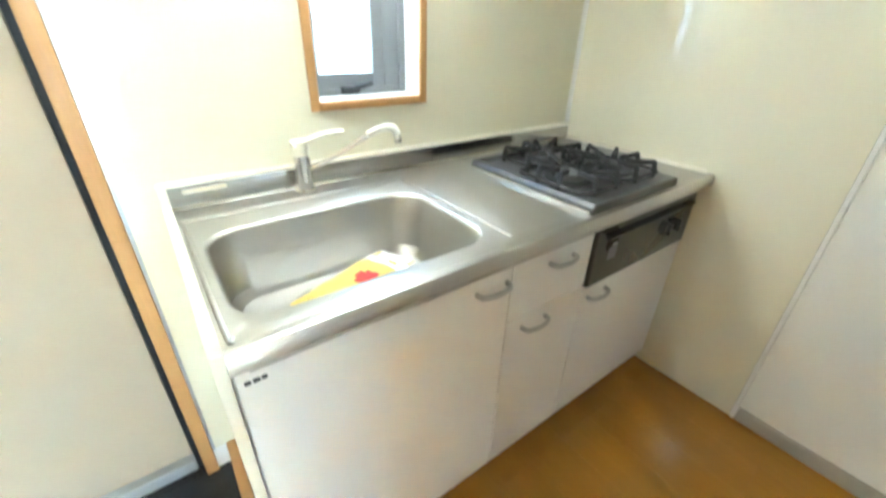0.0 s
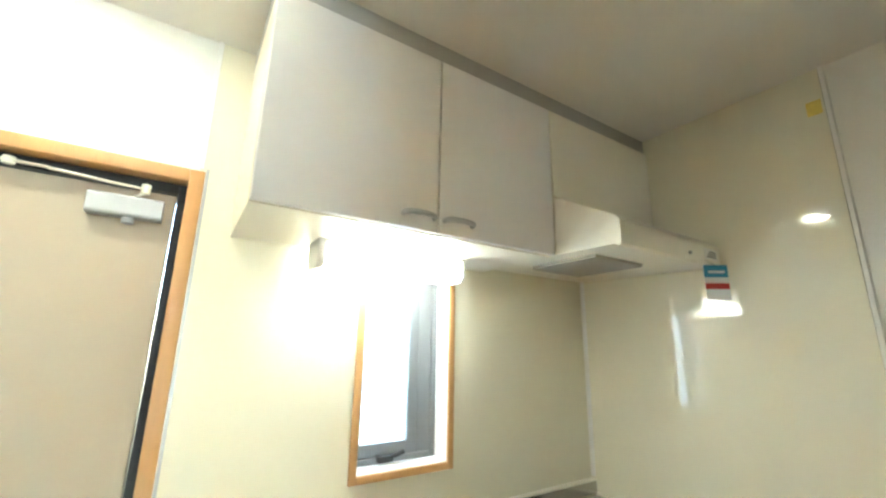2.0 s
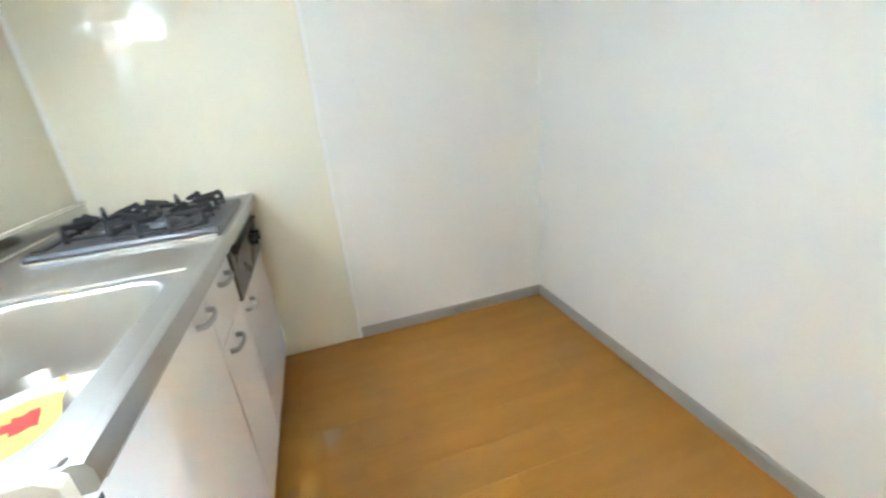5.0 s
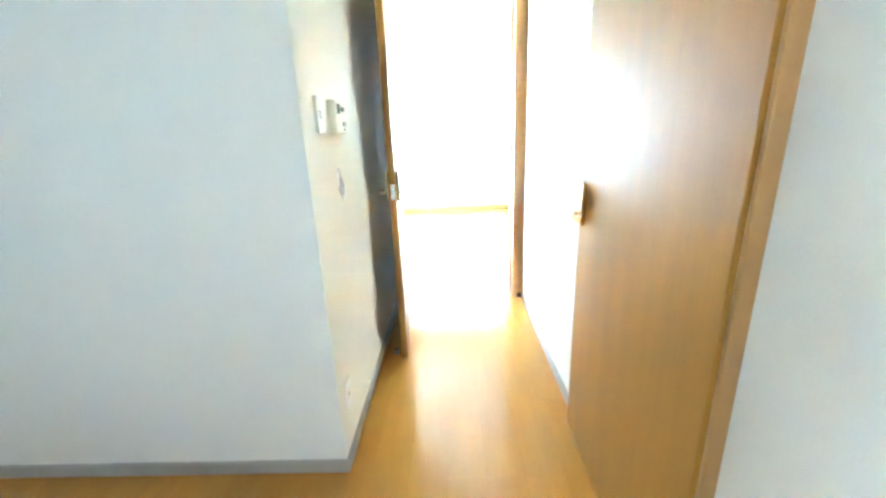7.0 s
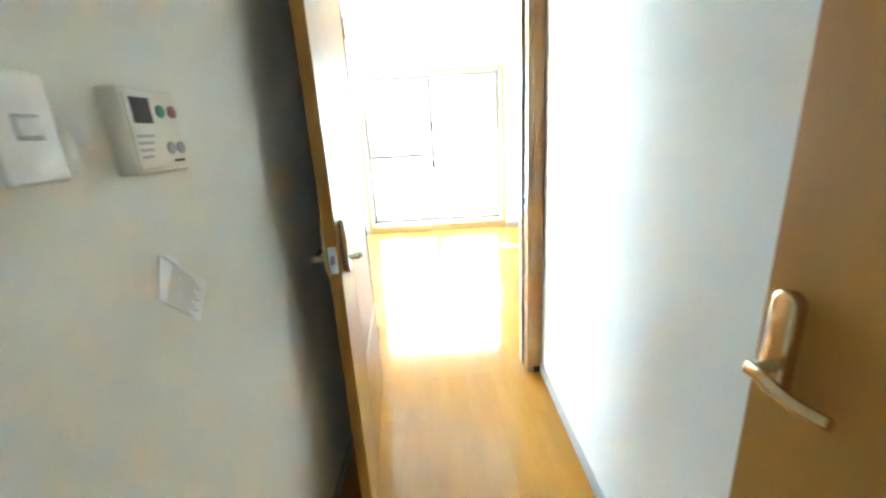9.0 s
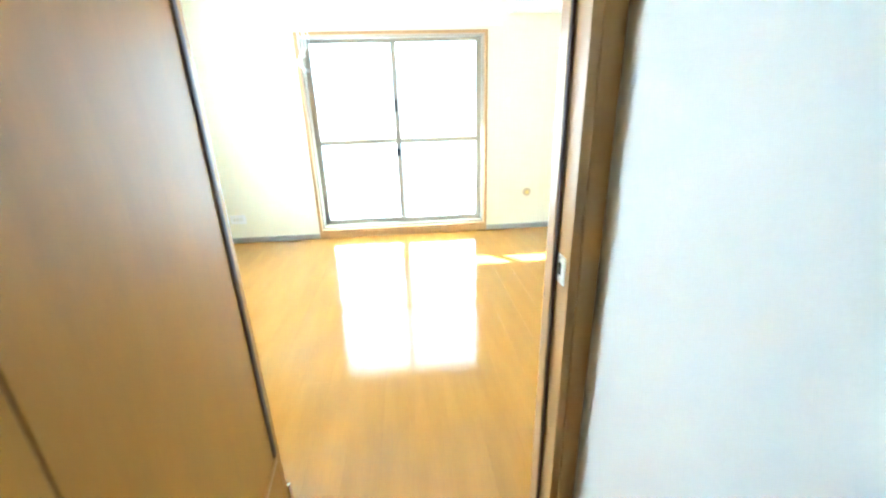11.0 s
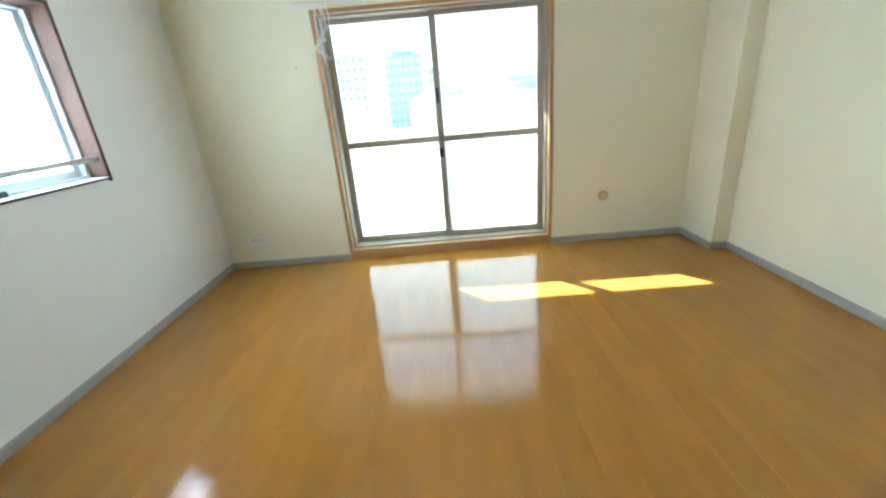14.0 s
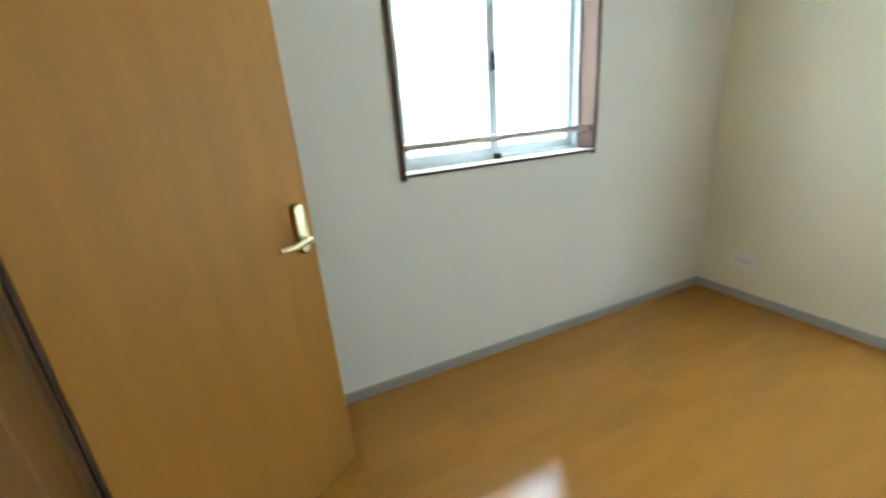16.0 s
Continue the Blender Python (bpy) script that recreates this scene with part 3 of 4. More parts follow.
win1 = window_box("window_1", 1.058, 2.960, 0.060, 2.085, RY1, RY1 + 0.23, wall_n, CASING, ALU, "balcony sliding window with bronze aluminium sashes", face=0.032, depth=0.2)
sash(win1, 1.975, 2.915, 0.110, 2.040, 7.372, 1.030, wall_n, ALU, GLASS, FROST_DIM, st=0.056)
sash(win1, 1.105, 2.030, 0.110, 2.040, 7.408, 1.030, wall_n, ALU, GLASS, FROST_DIM, st=0.056)
part("foot_board", box(1.058, 2.960, RY1 - 0.010, RY1 + 0.01, 0.0, 0.0595, 0.002), CASING, win1, "wood board under the sill")
# fine grey bars up the right edge of the lower right pane
ribs = bmesh.new()
for i in range(46):
    box(2.838 + 0.0006 * i, 2.856 + 0.0004 * i, 7.366, 7.3685, 0.172 + 0.0175 * i, 0.180 + 0.0175 * i, 0, ribs)
part("ribbed_strip", ribs, ALU_GREY, win1, "narrow grey ribbed strip along the lower pane")
part("crescent_lock", sweep([(1.998, 7.355, 0.90), (1.990, 7.343, 0.925), (1.986, 7.339, 0.955)], 0.009, bm=box(1.982, 2.014, 7.347, 7.360, 0.87, 0.945, 0.003)), BLACK_ENAMEL, win1, "black crescent lock")
part("crescent_lock", sweep([(1.998, 7.355, 1.39), (1.994, 7.347, 1.45)], 0.006, bm=box(1.988, 2.010, 7.349, 7.360, 1.33, 1.45, 0.003)), BLACK_ENAMEL, win1, "dark upper latch")

win2 = window_box("window_2", 5.063, 6.192, 1.051, 2.032, RX0, RX0 - 0.17, wall_w, BROWN, ALU_PALE, "side sliding window with frosted panes", face=0.024, depth=0.58, low=0.013)
# dark strip painted in for the shaded stile of the outer sash
part("stile_shade", box(-0.215, -0.209, 5.646, 5.662, 1.10, 2.0), RUBBER_SHADE, win2, "dark strip for shade on the outer stile")
part("sill_board", box(RX0 - 0.095, RX0 + 0.010, 5.08, 6.175, 1.0752, 1.0785, 0.001), WHITE_LAM, win2, "white sill board")
sash(win2, 5.09, 5.645, 1.085, 2.010, RX0 - 0.115, None, wall_w, ALU_PALE, FROST, FROST, st=0.055)
sash(win2, 5.605, 6.165, 1.085, 2.010, RX0 - 0.148, None, wall_w, ALU_PALE, FROST, FROST, st=0.055)
part("crescent_lock", sweep([(-0.178, 5.622, 1.53), (-0.166, 5.617, 1.56), (-0.162, 5.613, 1.585)], 0.009, bm=box(-0.182, -0.170, 5.608, 5.640, 1.50, 1.575, 0.003)), BLACK_ENAMEL, win2, "black crescent lock")
part("sill_lock", box(-0.178, -0.158, 5.605, 5.645, 1.068, 1.108, 0.004), BLACK_ENAMEL, win2, "black stay at the sill")
bar = thing("guard_bar", (-0.11, 5.62, 1.17), 0, "round steel guard bar across the side window", "guard bar")
part("bar", rod((-0.105, 5.08, 1.19), (-0.105, 6.175, 1.19), 0.0175), GUARD, bar)
for y in (5.081, 6.168):
    part("bracket", rod((-0.105, y, 1.19), (-0.105, y + (0.008 if y > 5.5 else -0.003), 1.19), 0.022, seg=20, bevel=0.002), CHROME, bar)

win3 = window_box("window_3", 0.749, 1.125, 1.048, 1.752, 0.0, -0.145, wall_n, CASING_LIGHT, ALU_DARK, "narrow kitchen window with frosted pane")
for a, b, c, d in ((0.773, 0.7755, 1.072, 1.728), (1.0985, 1.101, 1.072, 1.728), (0.7755, 1.0985, 1.072, 1.0745)):
    part("reveal", box(a, b, -0.074, 0.004, c, d), WHITE_LAM, win3, "white reveal lining")
for a, b, c, d in ((0.79, 0.845, 1.09, 1.71), (0.845, 0.885, 1.09, 1.71), (1.058, 1.084, 1.09, 1.71)):
    part("mullion", box(a, b, -0.118, -0.085, c, d, 0.003), ALU_DARK, win3)
part("rail", box(0.885, 1.058, -0.118, -0.085, 1.09, 1.135, 0.003), ALU_DARK, win3)
part("rail", box(0.885, 1.058, -0.118, -0.085, 1.665, 1.71, 0.003), ALU_DARK, win3)
pane = part("pane", box(0.88, 1.062, -0.105, -0.100, 1.13, 1.67), FROST, win3)
part("operator", sweep([(0.965, -0.070, 1.092), (0.940, -0.055, 1.100), (0.910, -0.052, 1.108)], 0.008, bm=box(0.945, 1.000, -0.088, -0.055, 1.078, 1.100, 0.004)), BLACK_ENAMEL, win3, "black crank handle")

# ---- balcony and distance ----
solid("balcony_floor", box(-0.6, 4.7, RY1 + 0.24, 8.64, -0.25, -0.06), CONCRETE, "grey concrete balcony floor", "balcony", "structure", smooth=False)
solid("balcony_parapet", box(-0.6, 4.7, 8.50, 8.62, -0.06, 1.08, 0.01), CONCRETE, "white painted balcony parapet", "parapet", "structure")
solid("balcony_roof", box(-0.8, 4.9, RY1 + 0.24, 8.66, 2.62, 2.78, 0.01), CONCRETE, "concrete balcony slab overhead", "balcony", "structure")
solid("ground", box(-900, 900, 8.7, 1800, -9.2, -9.0), GROUND, "grey city ground far below", "ground", "structure", smooth=False)


def tower(x, y, w, d, z1, cols, floors, label, wall=TOWER, glass=TOWER_GLASS):
    t = thing("apartment_tower", (x, y, -9), 0, label, "building", "distant towers")
    part("wall", box(x - w / 2, x + w / 2, y, y + d, -9, z1, 0.1), wall, t)
    part("roof", box(x - w * 0.3, x + w * 0.3, y + 2, y + d - 2, z1, z1 + 1.5, 0.1), wall, t)
    step, up = w / cols, 2.9
    pane = mesh_of("window", box(0, step * 0.56, -0.05, 0.1, 0, 1.5), glass, False)
    for i in range(cols):
        for k in range(floors):
            ob = new("window", pane)
            ob.parent = t
            ob.location = (-w / 2 + step * (i + 0.22), 0, z1 - 2.4 - up * k + 9)
    return t


tower(-26, 150, 9.5, 12, 17.6, 4, 9, "pale high-rise apartment tower far off")
tower(-8.6, 150, 12.2, 14, 16.2, 6, 9, "blue-grey high-rise apartment tower far off", TOWER_SLATE, TOWER_PALE)
tower(1.6, 170, 7.5, 10, 11.7, 4, 7, "low blue-grey apartment block far off", TOWER_SLATE, TOWER_PALE)
house = thing("flat_roof_house", (10.5, 60, -9), 0, "white flat-roofed building across the street", "building")
part("wall", box(-1.5, 26, 56, 70, -9, 1.6, 0.05), HOUSE, house)
part("stair_house", prism([(-0.6, 1.6), (5.5, 1.6), (5.5, 4.6), (3.1, 4.6), (-0.6, 1.9)], 58.5, 66, "y"), HOUSE, house)
part("canopy", box(11.0, 13.6, 57.6, 58.6, 2.55, 2.95, 0.03), OUTLET, house, "grey canopy")
part("penthouse", box(10.2, 15.0, 58.6, 66, 1.6, 5.6, 0.05), HOUSE, house)
part("parapet_coping", box(-1.6, 26.1, 55.9, 56.3, 1.6, 1.75, 0.02), TOWER, house)
tower(40, 120, 14, 14, 34, 5, 12, "tall pale blue apartment tower across the street")
house = thing("red_roof_house", (-17, 100, -9), 0, "red-roofed low house far off", "building")
part("wall", box(-22, -13, 100, 108, -9, -1.5, 0.05), HOUSE, house)
part("roof", prism([(-22.5, -1.5), (-12.5, -1.5), (-15, 1.6), (-20, 1.6)], 99.5, 108.5, "y"), ROOF_RED, house)
# ---- the kitchen ----


def arc_handle(parent, x, z, y, w=0.092, tilt=0.0):
    """An arched bar handle on a front that faces +y."""
    bm = sweep([(x - w / 2, y, z - tilt), (x - w / 2 + 0.006, y + 0.020, z - tilt), (x, y + 0.028, z), (x + w / 2 - 0.006, y + 0.020, z + tilt), (x + w / 2, y, z + tilt)], 0.0052, bm=None, flat=1.5)
    return part("handle", bm, ALU_GREY, parent, "arched silver handle")


def base_unit(name, x0, x1, fronts, label, bowl=False):
    """A floor cabinet; fronts: (kind, x0, x1, z0, z1, handle x, handle z)."""
    u = thing(name, ((x0 + x1) / 2, 0.30, 0), 0, label, "cabinet", "kitchen base cabinets")
    if bowl:
        part("body", box(x0, x1, 0.006, 0.580, 0.06, 0.640), WHITE_LAM, u)
        part("side", box(x0, x0 + 0.016, 0.006, 0.580, 0.641, 0.812), WHITE_LAM, u)
        part("side", box(x1 - 0.016, x1, 0.006, 0.580, 0.641, 0.812), WHITE_LAM, u)
    else:
        part("body", box(x0, x1, 0.006, 0.580, 0.06, 0.812), WHITE_LAM, u)
    part("plinth", box(x0, x1, 0.02, 0.545, 0, 0.02), GREY_PL, u, "grey recessed plinth")
    for kind, a, b, c, d, hx, hz in fronts:
        f = part(kind, box(a + 0.0015, b - 0.0015, 0.582, 0.600, c + 0.0015, d - 0.0015, 0.002), WHITE_LAM, u)
        arc_handle(f, hx, hz, 0.600)
    return u


cab1 = base_unit("sink_cabinet", 0.906, 1.503, [("door", 0.906, 1.503, 0.055, 0.806, 0.968, 0.742)], "white laminate sink cabinet with one wide door", True)
cab2 = base_unit("drawer_cabinet", 0.592, 0.905, [("drawer", 0.592, 0.905, 0.612, 0.806, 0.725, 0.742), ("door", 0.592, 0.905, 0.055, 0.610, 0.800, 0.572)], "white laminate cabinet with drawer over door")
cab3 = base_unit("stove_cabinet", 0.006, 0.591, [("door", 0.006, 0.591, 0.055, 0.590, 0.515, 0.555)], "white laminate cabinet under the gas stove")
solid("end_panel", prism([(0.006, 0.0), (0.618, 0.0), (0.618, 0.846), (0.60, 0.860), (0.03, 0.866), (0.03, 0.915), (0.006, 0.915)], 1.505, 1.524, "x", bevel=0.002), CREAM, "cream end panel beside the sink cabinet", "end panel")
letters = thing("maker_mark", (1.473, 0.6005, 0.755), 0, "small black maker's mark on sink cabinet", "label")
for i, w in enumerate((0.010, 0.011, 0.009)):
    part("bar", box(1.490 - i * 0.013 - w, 1.490 - i * 0.013, 0.600, 0.6008, 0.757, 0.766), INK, letters)

# steel worktop with a pressed sink
top = thing("steel_worktop", (0.75, 0.3, 0.812), 0, "brushed steel worktop with integrated deep sink", "worktop")
WX0, WX1, WY0, WY1, WZ = 0.006, 1.505, 0.006, 0.612, 0.850
SX, SY, SW, SH = 1.207, 0.384, 0.545, 0.365


def worktop_sheet():
    bm = bmesh.new()
    outer = [bm.verts.new((x, y, WZ)) for x, y in ((WX0, WY0), (WX1, WY0), (WX1, WY1), (WX0, WY1))]
    rings = []
    for grow, r, z in ((0.0, 0.075, WZ), (-0.004, 0.074, WZ - 0.002), (-0.010, 0.070, WZ - 0.010), (-0.022, 0.066, WZ - 0.15), (-0.040, 0.058, WZ - 0.172), (-0.075, 0.05, WZ - 0.180)):
        rings.append([bm.verts.new((x, y, z)) for x, y in round_rect(SX, SY, SW + 2 * grow, SH + 2 * grow, r, 7)])
    edges = [bm.edges.new((loop[i], loop[(i + 1) % len(loop)])) for loop in (outer, rings[0]) for i in range(len(loop))]
    bmesh.ops.triangle_fill(bm, use_beauty=True, edges=edges)
    for a, b in zip(rings, rings[1:]):
        for i in range(len(a)):
            j = (i + 1) % len(a)
            bm.faces.new((a[i], a[j], b[j], b[i]))
    bm.faces.new(rings[-1])
    return bm


sheet = part("sheet", worktop_sheet(), STEEL, top)
part("drain", rod((1.28, 0.33, WZ - 0.1795), (1.28, 0.33, WZ - 0.176), 0.055, seg=32, bevel=0.001), CHROME, sheet, "round steel drain cover")
rim = [(1.488, 0.594), (1.494, 0.570), (1.494, 0.135), (1.480, 0.112), (0.940, 0.112), (0.912, 0.135), (0.906, 0.585)]
part("raised_rim", sweep([(x, y, WZ) for x, y in rim], 0.0045, seg=8, sub=4), STEEL, sheet)
part("front_edge", prism([(0.604, 0.812), (0.632, 0.812), (0.638, 0.820), (0.638, 0.842), (0.632, 0.852), (0.620, 0.854), (0.612, 0.8505), (0.604, 0.8495)], 0.006, 1.505, "x"), STEEL, top, "rolled steel front edge")
part("underside", box(0.03, 1.48, 0.606, 0.630, 0.806, 0.812), GREY_PL, top)
part("back_upstand", prism([(0.005, 0.850), (0.028, 0.850), (0.022, 0.856), (0.019, 0.905), (0.005, 0.905)], 0.006, 1.505, "x"), UPSTAND, top)
part("upstand_cap", box(0.005, 1.505, 0.005, 0.024, 0.905, 0.916, 0.003), CREAM, top, "ivory upstand cap")
part("side_upstand", box(0.005, 0.018, 0.024, 0.61, 0.851, 0.862, 0.003), CREAM, top)
solid("upstand_sticker", box(1.375, 1.475, 0.0195, 0.0202, 0.868, 0.897), IVORY, "faded tan sticker on the steel upstand", "sticker")

# mixer tap
tap = thing("mixer_tap", (1.19, 0.068, WZ), 0, "chrome single-lever mixer tap with ivory lever", "tap")
bm = rod((1.19, 0.068, WZ), (1.19, 0.068, WZ + 0.012), 0.030, seg=24, bevel=0.003)
rod((1.19, 0.068, WZ + 0.010), (1.19, 0.068, WZ + 0.105), 0.0225, 0.021, 24, bm)
part("body", bm, CHROME, tap)
bm = sweep([(1.212, 0.068, WZ + 0.132), (1.19, 0.068, WZ + 0.135), (1.165, 0.072, WZ + 0.141), (1.12, 0.082, WZ + 0.155), (1.075, 0.092, WZ + 0.158)], lambda s: 0.019 - 0.010 * s, flat=0.55, seg=14)
rod((1.19, 0.068, WZ + 0.104), (1.19, 0.068, WZ + 0.142), 0.0225, 0.021, 24, bm)
part("lever", bm, IVORY, tap, "ivory plastic lever")
part("spout", sweep([(1.185, 0.076, WZ + 0.062), (1.13, 0.095, WZ + 0.086), (1.06, 0.120, WZ + 0.128), (1.02, 0.135, WZ + 0.152)], 0.0068, seg=12), CHROME, tap)
hd = part("spout_head", sweep([(1.025, 0.133, WZ + 0.150), (0.985, 0.150, WZ + 0.168), (0.960, 0.160, WZ + 0.166), (0.950, 0.164, WZ + 0.150)], lambda s: 0.0095 + 0.002 * s, seg=14), WHITE_PL, tap, "white plastic spout head")
part("nozzle", rod((0.950, 0.164, WZ + 0.152), (0.949, 0.1645, WZ + 0.128), 0.0105, seg=16, bevel=0.002), CHROME, hd)


def packet():
    """A crumpled flat plastic packet."""
    bm = bmesh.new()
    nx, ny = 22, 10
    for side in (1, -1):
        grid = []
        for i in range(nx + 1):
            row = []
            for j in range(ny + 1):
                u, v = i / nx - 0.5, j / ny - 0.5
                puff = max(0, (1 - (2 * u) ** 4) * (1 - (2 * v) ** 4))
                z = side * 0.011 * puff + 0.005 * noise.noise((u * 9, v * 6, side)) * puff
                row.append(bm.verts.new((u * 0.31 + 0.006 * noise.noise((v * 7, 3, 0)), v * 0.135 + 0.006 * noise.noise((u * 8, 1, 0)), z)))
            grid.append(row)
        for i in range(nx):
            for j in range(ny):
                f = bm.faces.new((grid[i][j], grid[i + 1][j], grid[i + 1][j + 1], grid[i][j + 1]))
                u, v = (i + 0.5) / nx, (j + 0.5) / ny
                f.material_index = 1 if u < 0.24 and noise.noise((u * 9, v * 9, 2)) > -0.3 else 2 if (u - 0.45) ** 2 * 5 + (v - 0.62) ** 2 < 0.045 else 3 if 0.88 < u < 0.94 and 0.3 < v < 0.5 else 0
    bmesh.ops.remove_doubles(bm, verts=bm.verts[:], dist=0.0004)
    return bm


pk = new("sponge_packet", mesh_of("sponge_packet", packet(), [YELLOW, PAPER, RED, GREEN], True))
pk.matrix_basis = pose(1.175, 0.330, WZ - 0.158, 3, 2, 20)
tagged(pk, "yellow and red printed plastic packet lying in sink", "packet")

# gas hob
hob = thing("gas_hob", (0.448, 0.37, WZ), 0, "black two-burner gas hob with iron grates", "hob")
HX, HY = (0.226, 0.656), (0.138, 0.616)
base = part("top_plate", prism([(HX[0], 0.851), (HX[1], 0.851), (HX[1], 0.868), (HX[1] - 0.010, 0.879), (HX[0] + 0.010, 0.879), (HX[0], 0.868)], HY[0], HY[1], "y", bevel=0.003), HOB_TOP, hob)
part("side_trim", box(HX[1], HX[1] + 0.007, HY[0] + 0.005, HY[1] - 0.005, 0.851, 0.862, 0.002), CHROME, base, "bright steel side trim")
part("back_vent", box(HX[0] + 0.03, HX[1] - 0.03, HY[0] + 0.008, HY[0] + 0.045, 0.879, 0.884, 0.002), BLACK_ENAMEL, base)


def grate(cx, cy, hx, hy, prongs, label):
    """A cast-iron pan support: an oblong frame, feet and upturned prongs."""
    g = thing("pan_support", (cx, cy, 0.879), 0, label, "pan support", "hob pan supports")
    loop = [(x, y, 0.890) for x, y in round_rect(cx, cy, 2 * hx, 2 * hy, 0.03, 3)]
    part("frame", sweep(loop + loop[:1], 0.0058, seg=8, sub=2), CAST_IRON, g)
    for k in range(prongs):
        a = 2 * math.pi * (k + 0.5) / prongs
        c, w = math.cos(a), math.sin(a)
        q = 1.0 / max(abs(c) / hx, abs(w) / hy)
        ex, ey = cx + q * c, cy + q * w
        part("prong", sweep([(ex, ey, 0.880), (ex, ey, 0.912), (ex - 0.006 * c, ey - 0.006 * w, 0.924), (ex - 0.020 * c, ey - 0.020 * w, 0.921), (cx + 0.36 * q * c, cy + 0.36 * q * w, 0.915)], 0.0062, seg=8, sub=4, flat=1.3), CAST_IRON, g)
    return g


for cx, cy, r in ((0.352, 0.452, 0.044), (0.546, 0.452, 0.044)):
    b = part("burner", rod((cx, cy, 0.879), (cx, cy, 0.886), r * 1.75, r * 1.6, 32), BLACK_ENAMEL, hob, "black burner bowl")
    part("burner_cap", rod((cx, cy, 0.886), (cx, cy, 0.903), r, r * 0.8, 28, bevel=0.003), BURNER, b, "dark grey burner cap")
    grate(cx, cy, 0.092, 0.118, 8, "black cast-iron pan support on gas hob")
bk = part("burner", rod((0.448, 0.262, 0.879), (0.448, 0.262, 0.886), 0.055, 0.050, 24), BLACK_ENAMEL, hob, "black rear burner bowl")
part("burner_cap", rod((0.448, 0.262, 0.886), (0.448, 0.262, 0.900), 0.030, 0.024, 24, bevel=0.003), BURNER, bk)
grate(0.448, 0.262, 0.125, 0.064, 8, "wide black iron pan support at hob's back")

grill = thing("fish_grill", (0.30, 0.59, 0.592), 0, "black grill front with two knobs below hob", "grill")
part("housing", box(0.010, 0.588, 0.30, 0.592, 0.594, 0.804), BLACK_ENAMEL, grill)
fr = part("front_plate", box(0.014, 0.580, 0.592, 0.606, 0.598, 0.790, 0.003), GRILL, grill)
part("handle_strip", prism([(0.606, 0.748), (0.622, 0.752), (0.624, 0.760), (0.606, 0.766)], 0.05, 0.545, "x"), BLACK_ENAMEL, fr)
part("upper_strip", box(0.014, 0.580, 0.592, 0.600, 0.793, 0.804, 0.002), GREY_PL, grill)
part("badge", box(0.470, 0.512, 0.606, 0.608, 0.672, 0.712, 0.001), ALU_DARK, fr, "small grey maker's plate")
part("badge_mark", box(0.476, 0.500, 0.6078, 0.6086, 0.716, 0.726), GREY_PL, fr)
for x in (0.215, 0.155):
    kn = part("knob", rod((x, 0.606, 0.702), (x, 0.628, 0.702), 0.024, 0.021, 20, bevel=0.002), BLACK_ENAMEL, fr)
    part("knob_grip", box(x - 0.005, x + 0.005, 0.627, 0.639, 0.681, 0.723, 0.002), BLACK_ENAMEL, kn)

# wall cabinets, filler and hood
UY, UZ0, UZ1 = 0.386, 1.750, 2.285


def wall_unit(x0, x1, z0, door_mat, handle, label):
    u = thing("wall_cabinet", ((x0 + x1) / 2, 0.2, z0), 0, label, "cabinet", "kitchen wall cabinets")
    part("body", box(x0, x1, 0.006, UY - 0.020, z0, UZ1), CREAM, u)
    d = part("door", box(x0 + 0.0015, x1 - 0.0015, UY - 0.018, UY, z0 + 0.003, UZ1 - 0.002, 0.002), door_mat, u)
    if handle:
        arc_handle(d, handle, z0 + 0.040, UY)
    return u


wall_unit(1.064, 1.524, UZ0, WHITE_LAM, 1.125, "white laminate wall cabinet with arched handle")
wall_unit(0.612, 1.062, UZ0, WHITE_LAM, 1.000, "white laminate wall cabinet with arched handle")
wall_unit(0.006, 0.610, 1.955, CREAM, None, "cream cabinet above the cooker hood")
solid("wall_filler", box(0.006, 1.524, 0.006, UY - 0.012, UZ1 + 0.001, KC - 0.001), GREY_PL, "grey filler strip above the wall cabinets", "filler")

hood = thing("cooker_hood", (0.30, 0.30, 1.742), 0, "cream slanted cooker hood with grease filter", "cooker hood")
shell = part("shell", prism([(0.006, 1.765), (0.006, 1.952), (0.386, 1.952), (0.405, 1.945), (0.600, 1.838), (0.614, 1.822), (0.614, 1.752), (0.606, 1.745), (0.59, 1.752), (0.05, 1.765)], 0.006, 0.600, "x", bevel=0.0015), CREAM, hood)
flt = part("filter", box(0.26, 0.52, 0.19, 0.47, 1.744, 1.757, 0.002), MESH, hood, "grey mesh grease filter")
for i in range(10):
    part("slat", box(0.268 + i * 0.025, 0.280 + i * 0.025, 0.196, 0.464, 1.7415, 1.7445), MESH, flt)
plate = part("label_plate", box(0.035, 0.125, 0.6135, 0.6155, 1.768, 1.806, 0.0005), WHITE_PL, hood, "small white rating label")
for i in range(3):
    part("print_bar", box(0.045, 0.112 - 0.012 * i, 0.6153, 0.6160, 1.775 + i * 0.009, 1.780 + i * 0.009), INK, plate)
part("pull_switch", rod((0.225, 0.612, 1.775), (0.225, 0.620, 1.775), 0.006, seg=12), GREY_PL, hood)
tag = thing("hanging_tag", (0.110, 0.635, 1.595), -38, "blue, red and white tag hanging from hood", "tag")
card = part("card", box(-0.038, 0.038, -0.0005, 0.0005, 0.030, 0.148), PAPER, tag, local=True)
part("blue_band", box(-0.038, 0.038, 0.0006, 0.0012, 0.106, 0.148), BLUE, card, local=True)
part("white_bar", box(-0.029, 0.024, 0.0012, 0.0016, 0.120, 0.129), PAPER, card, local=True)
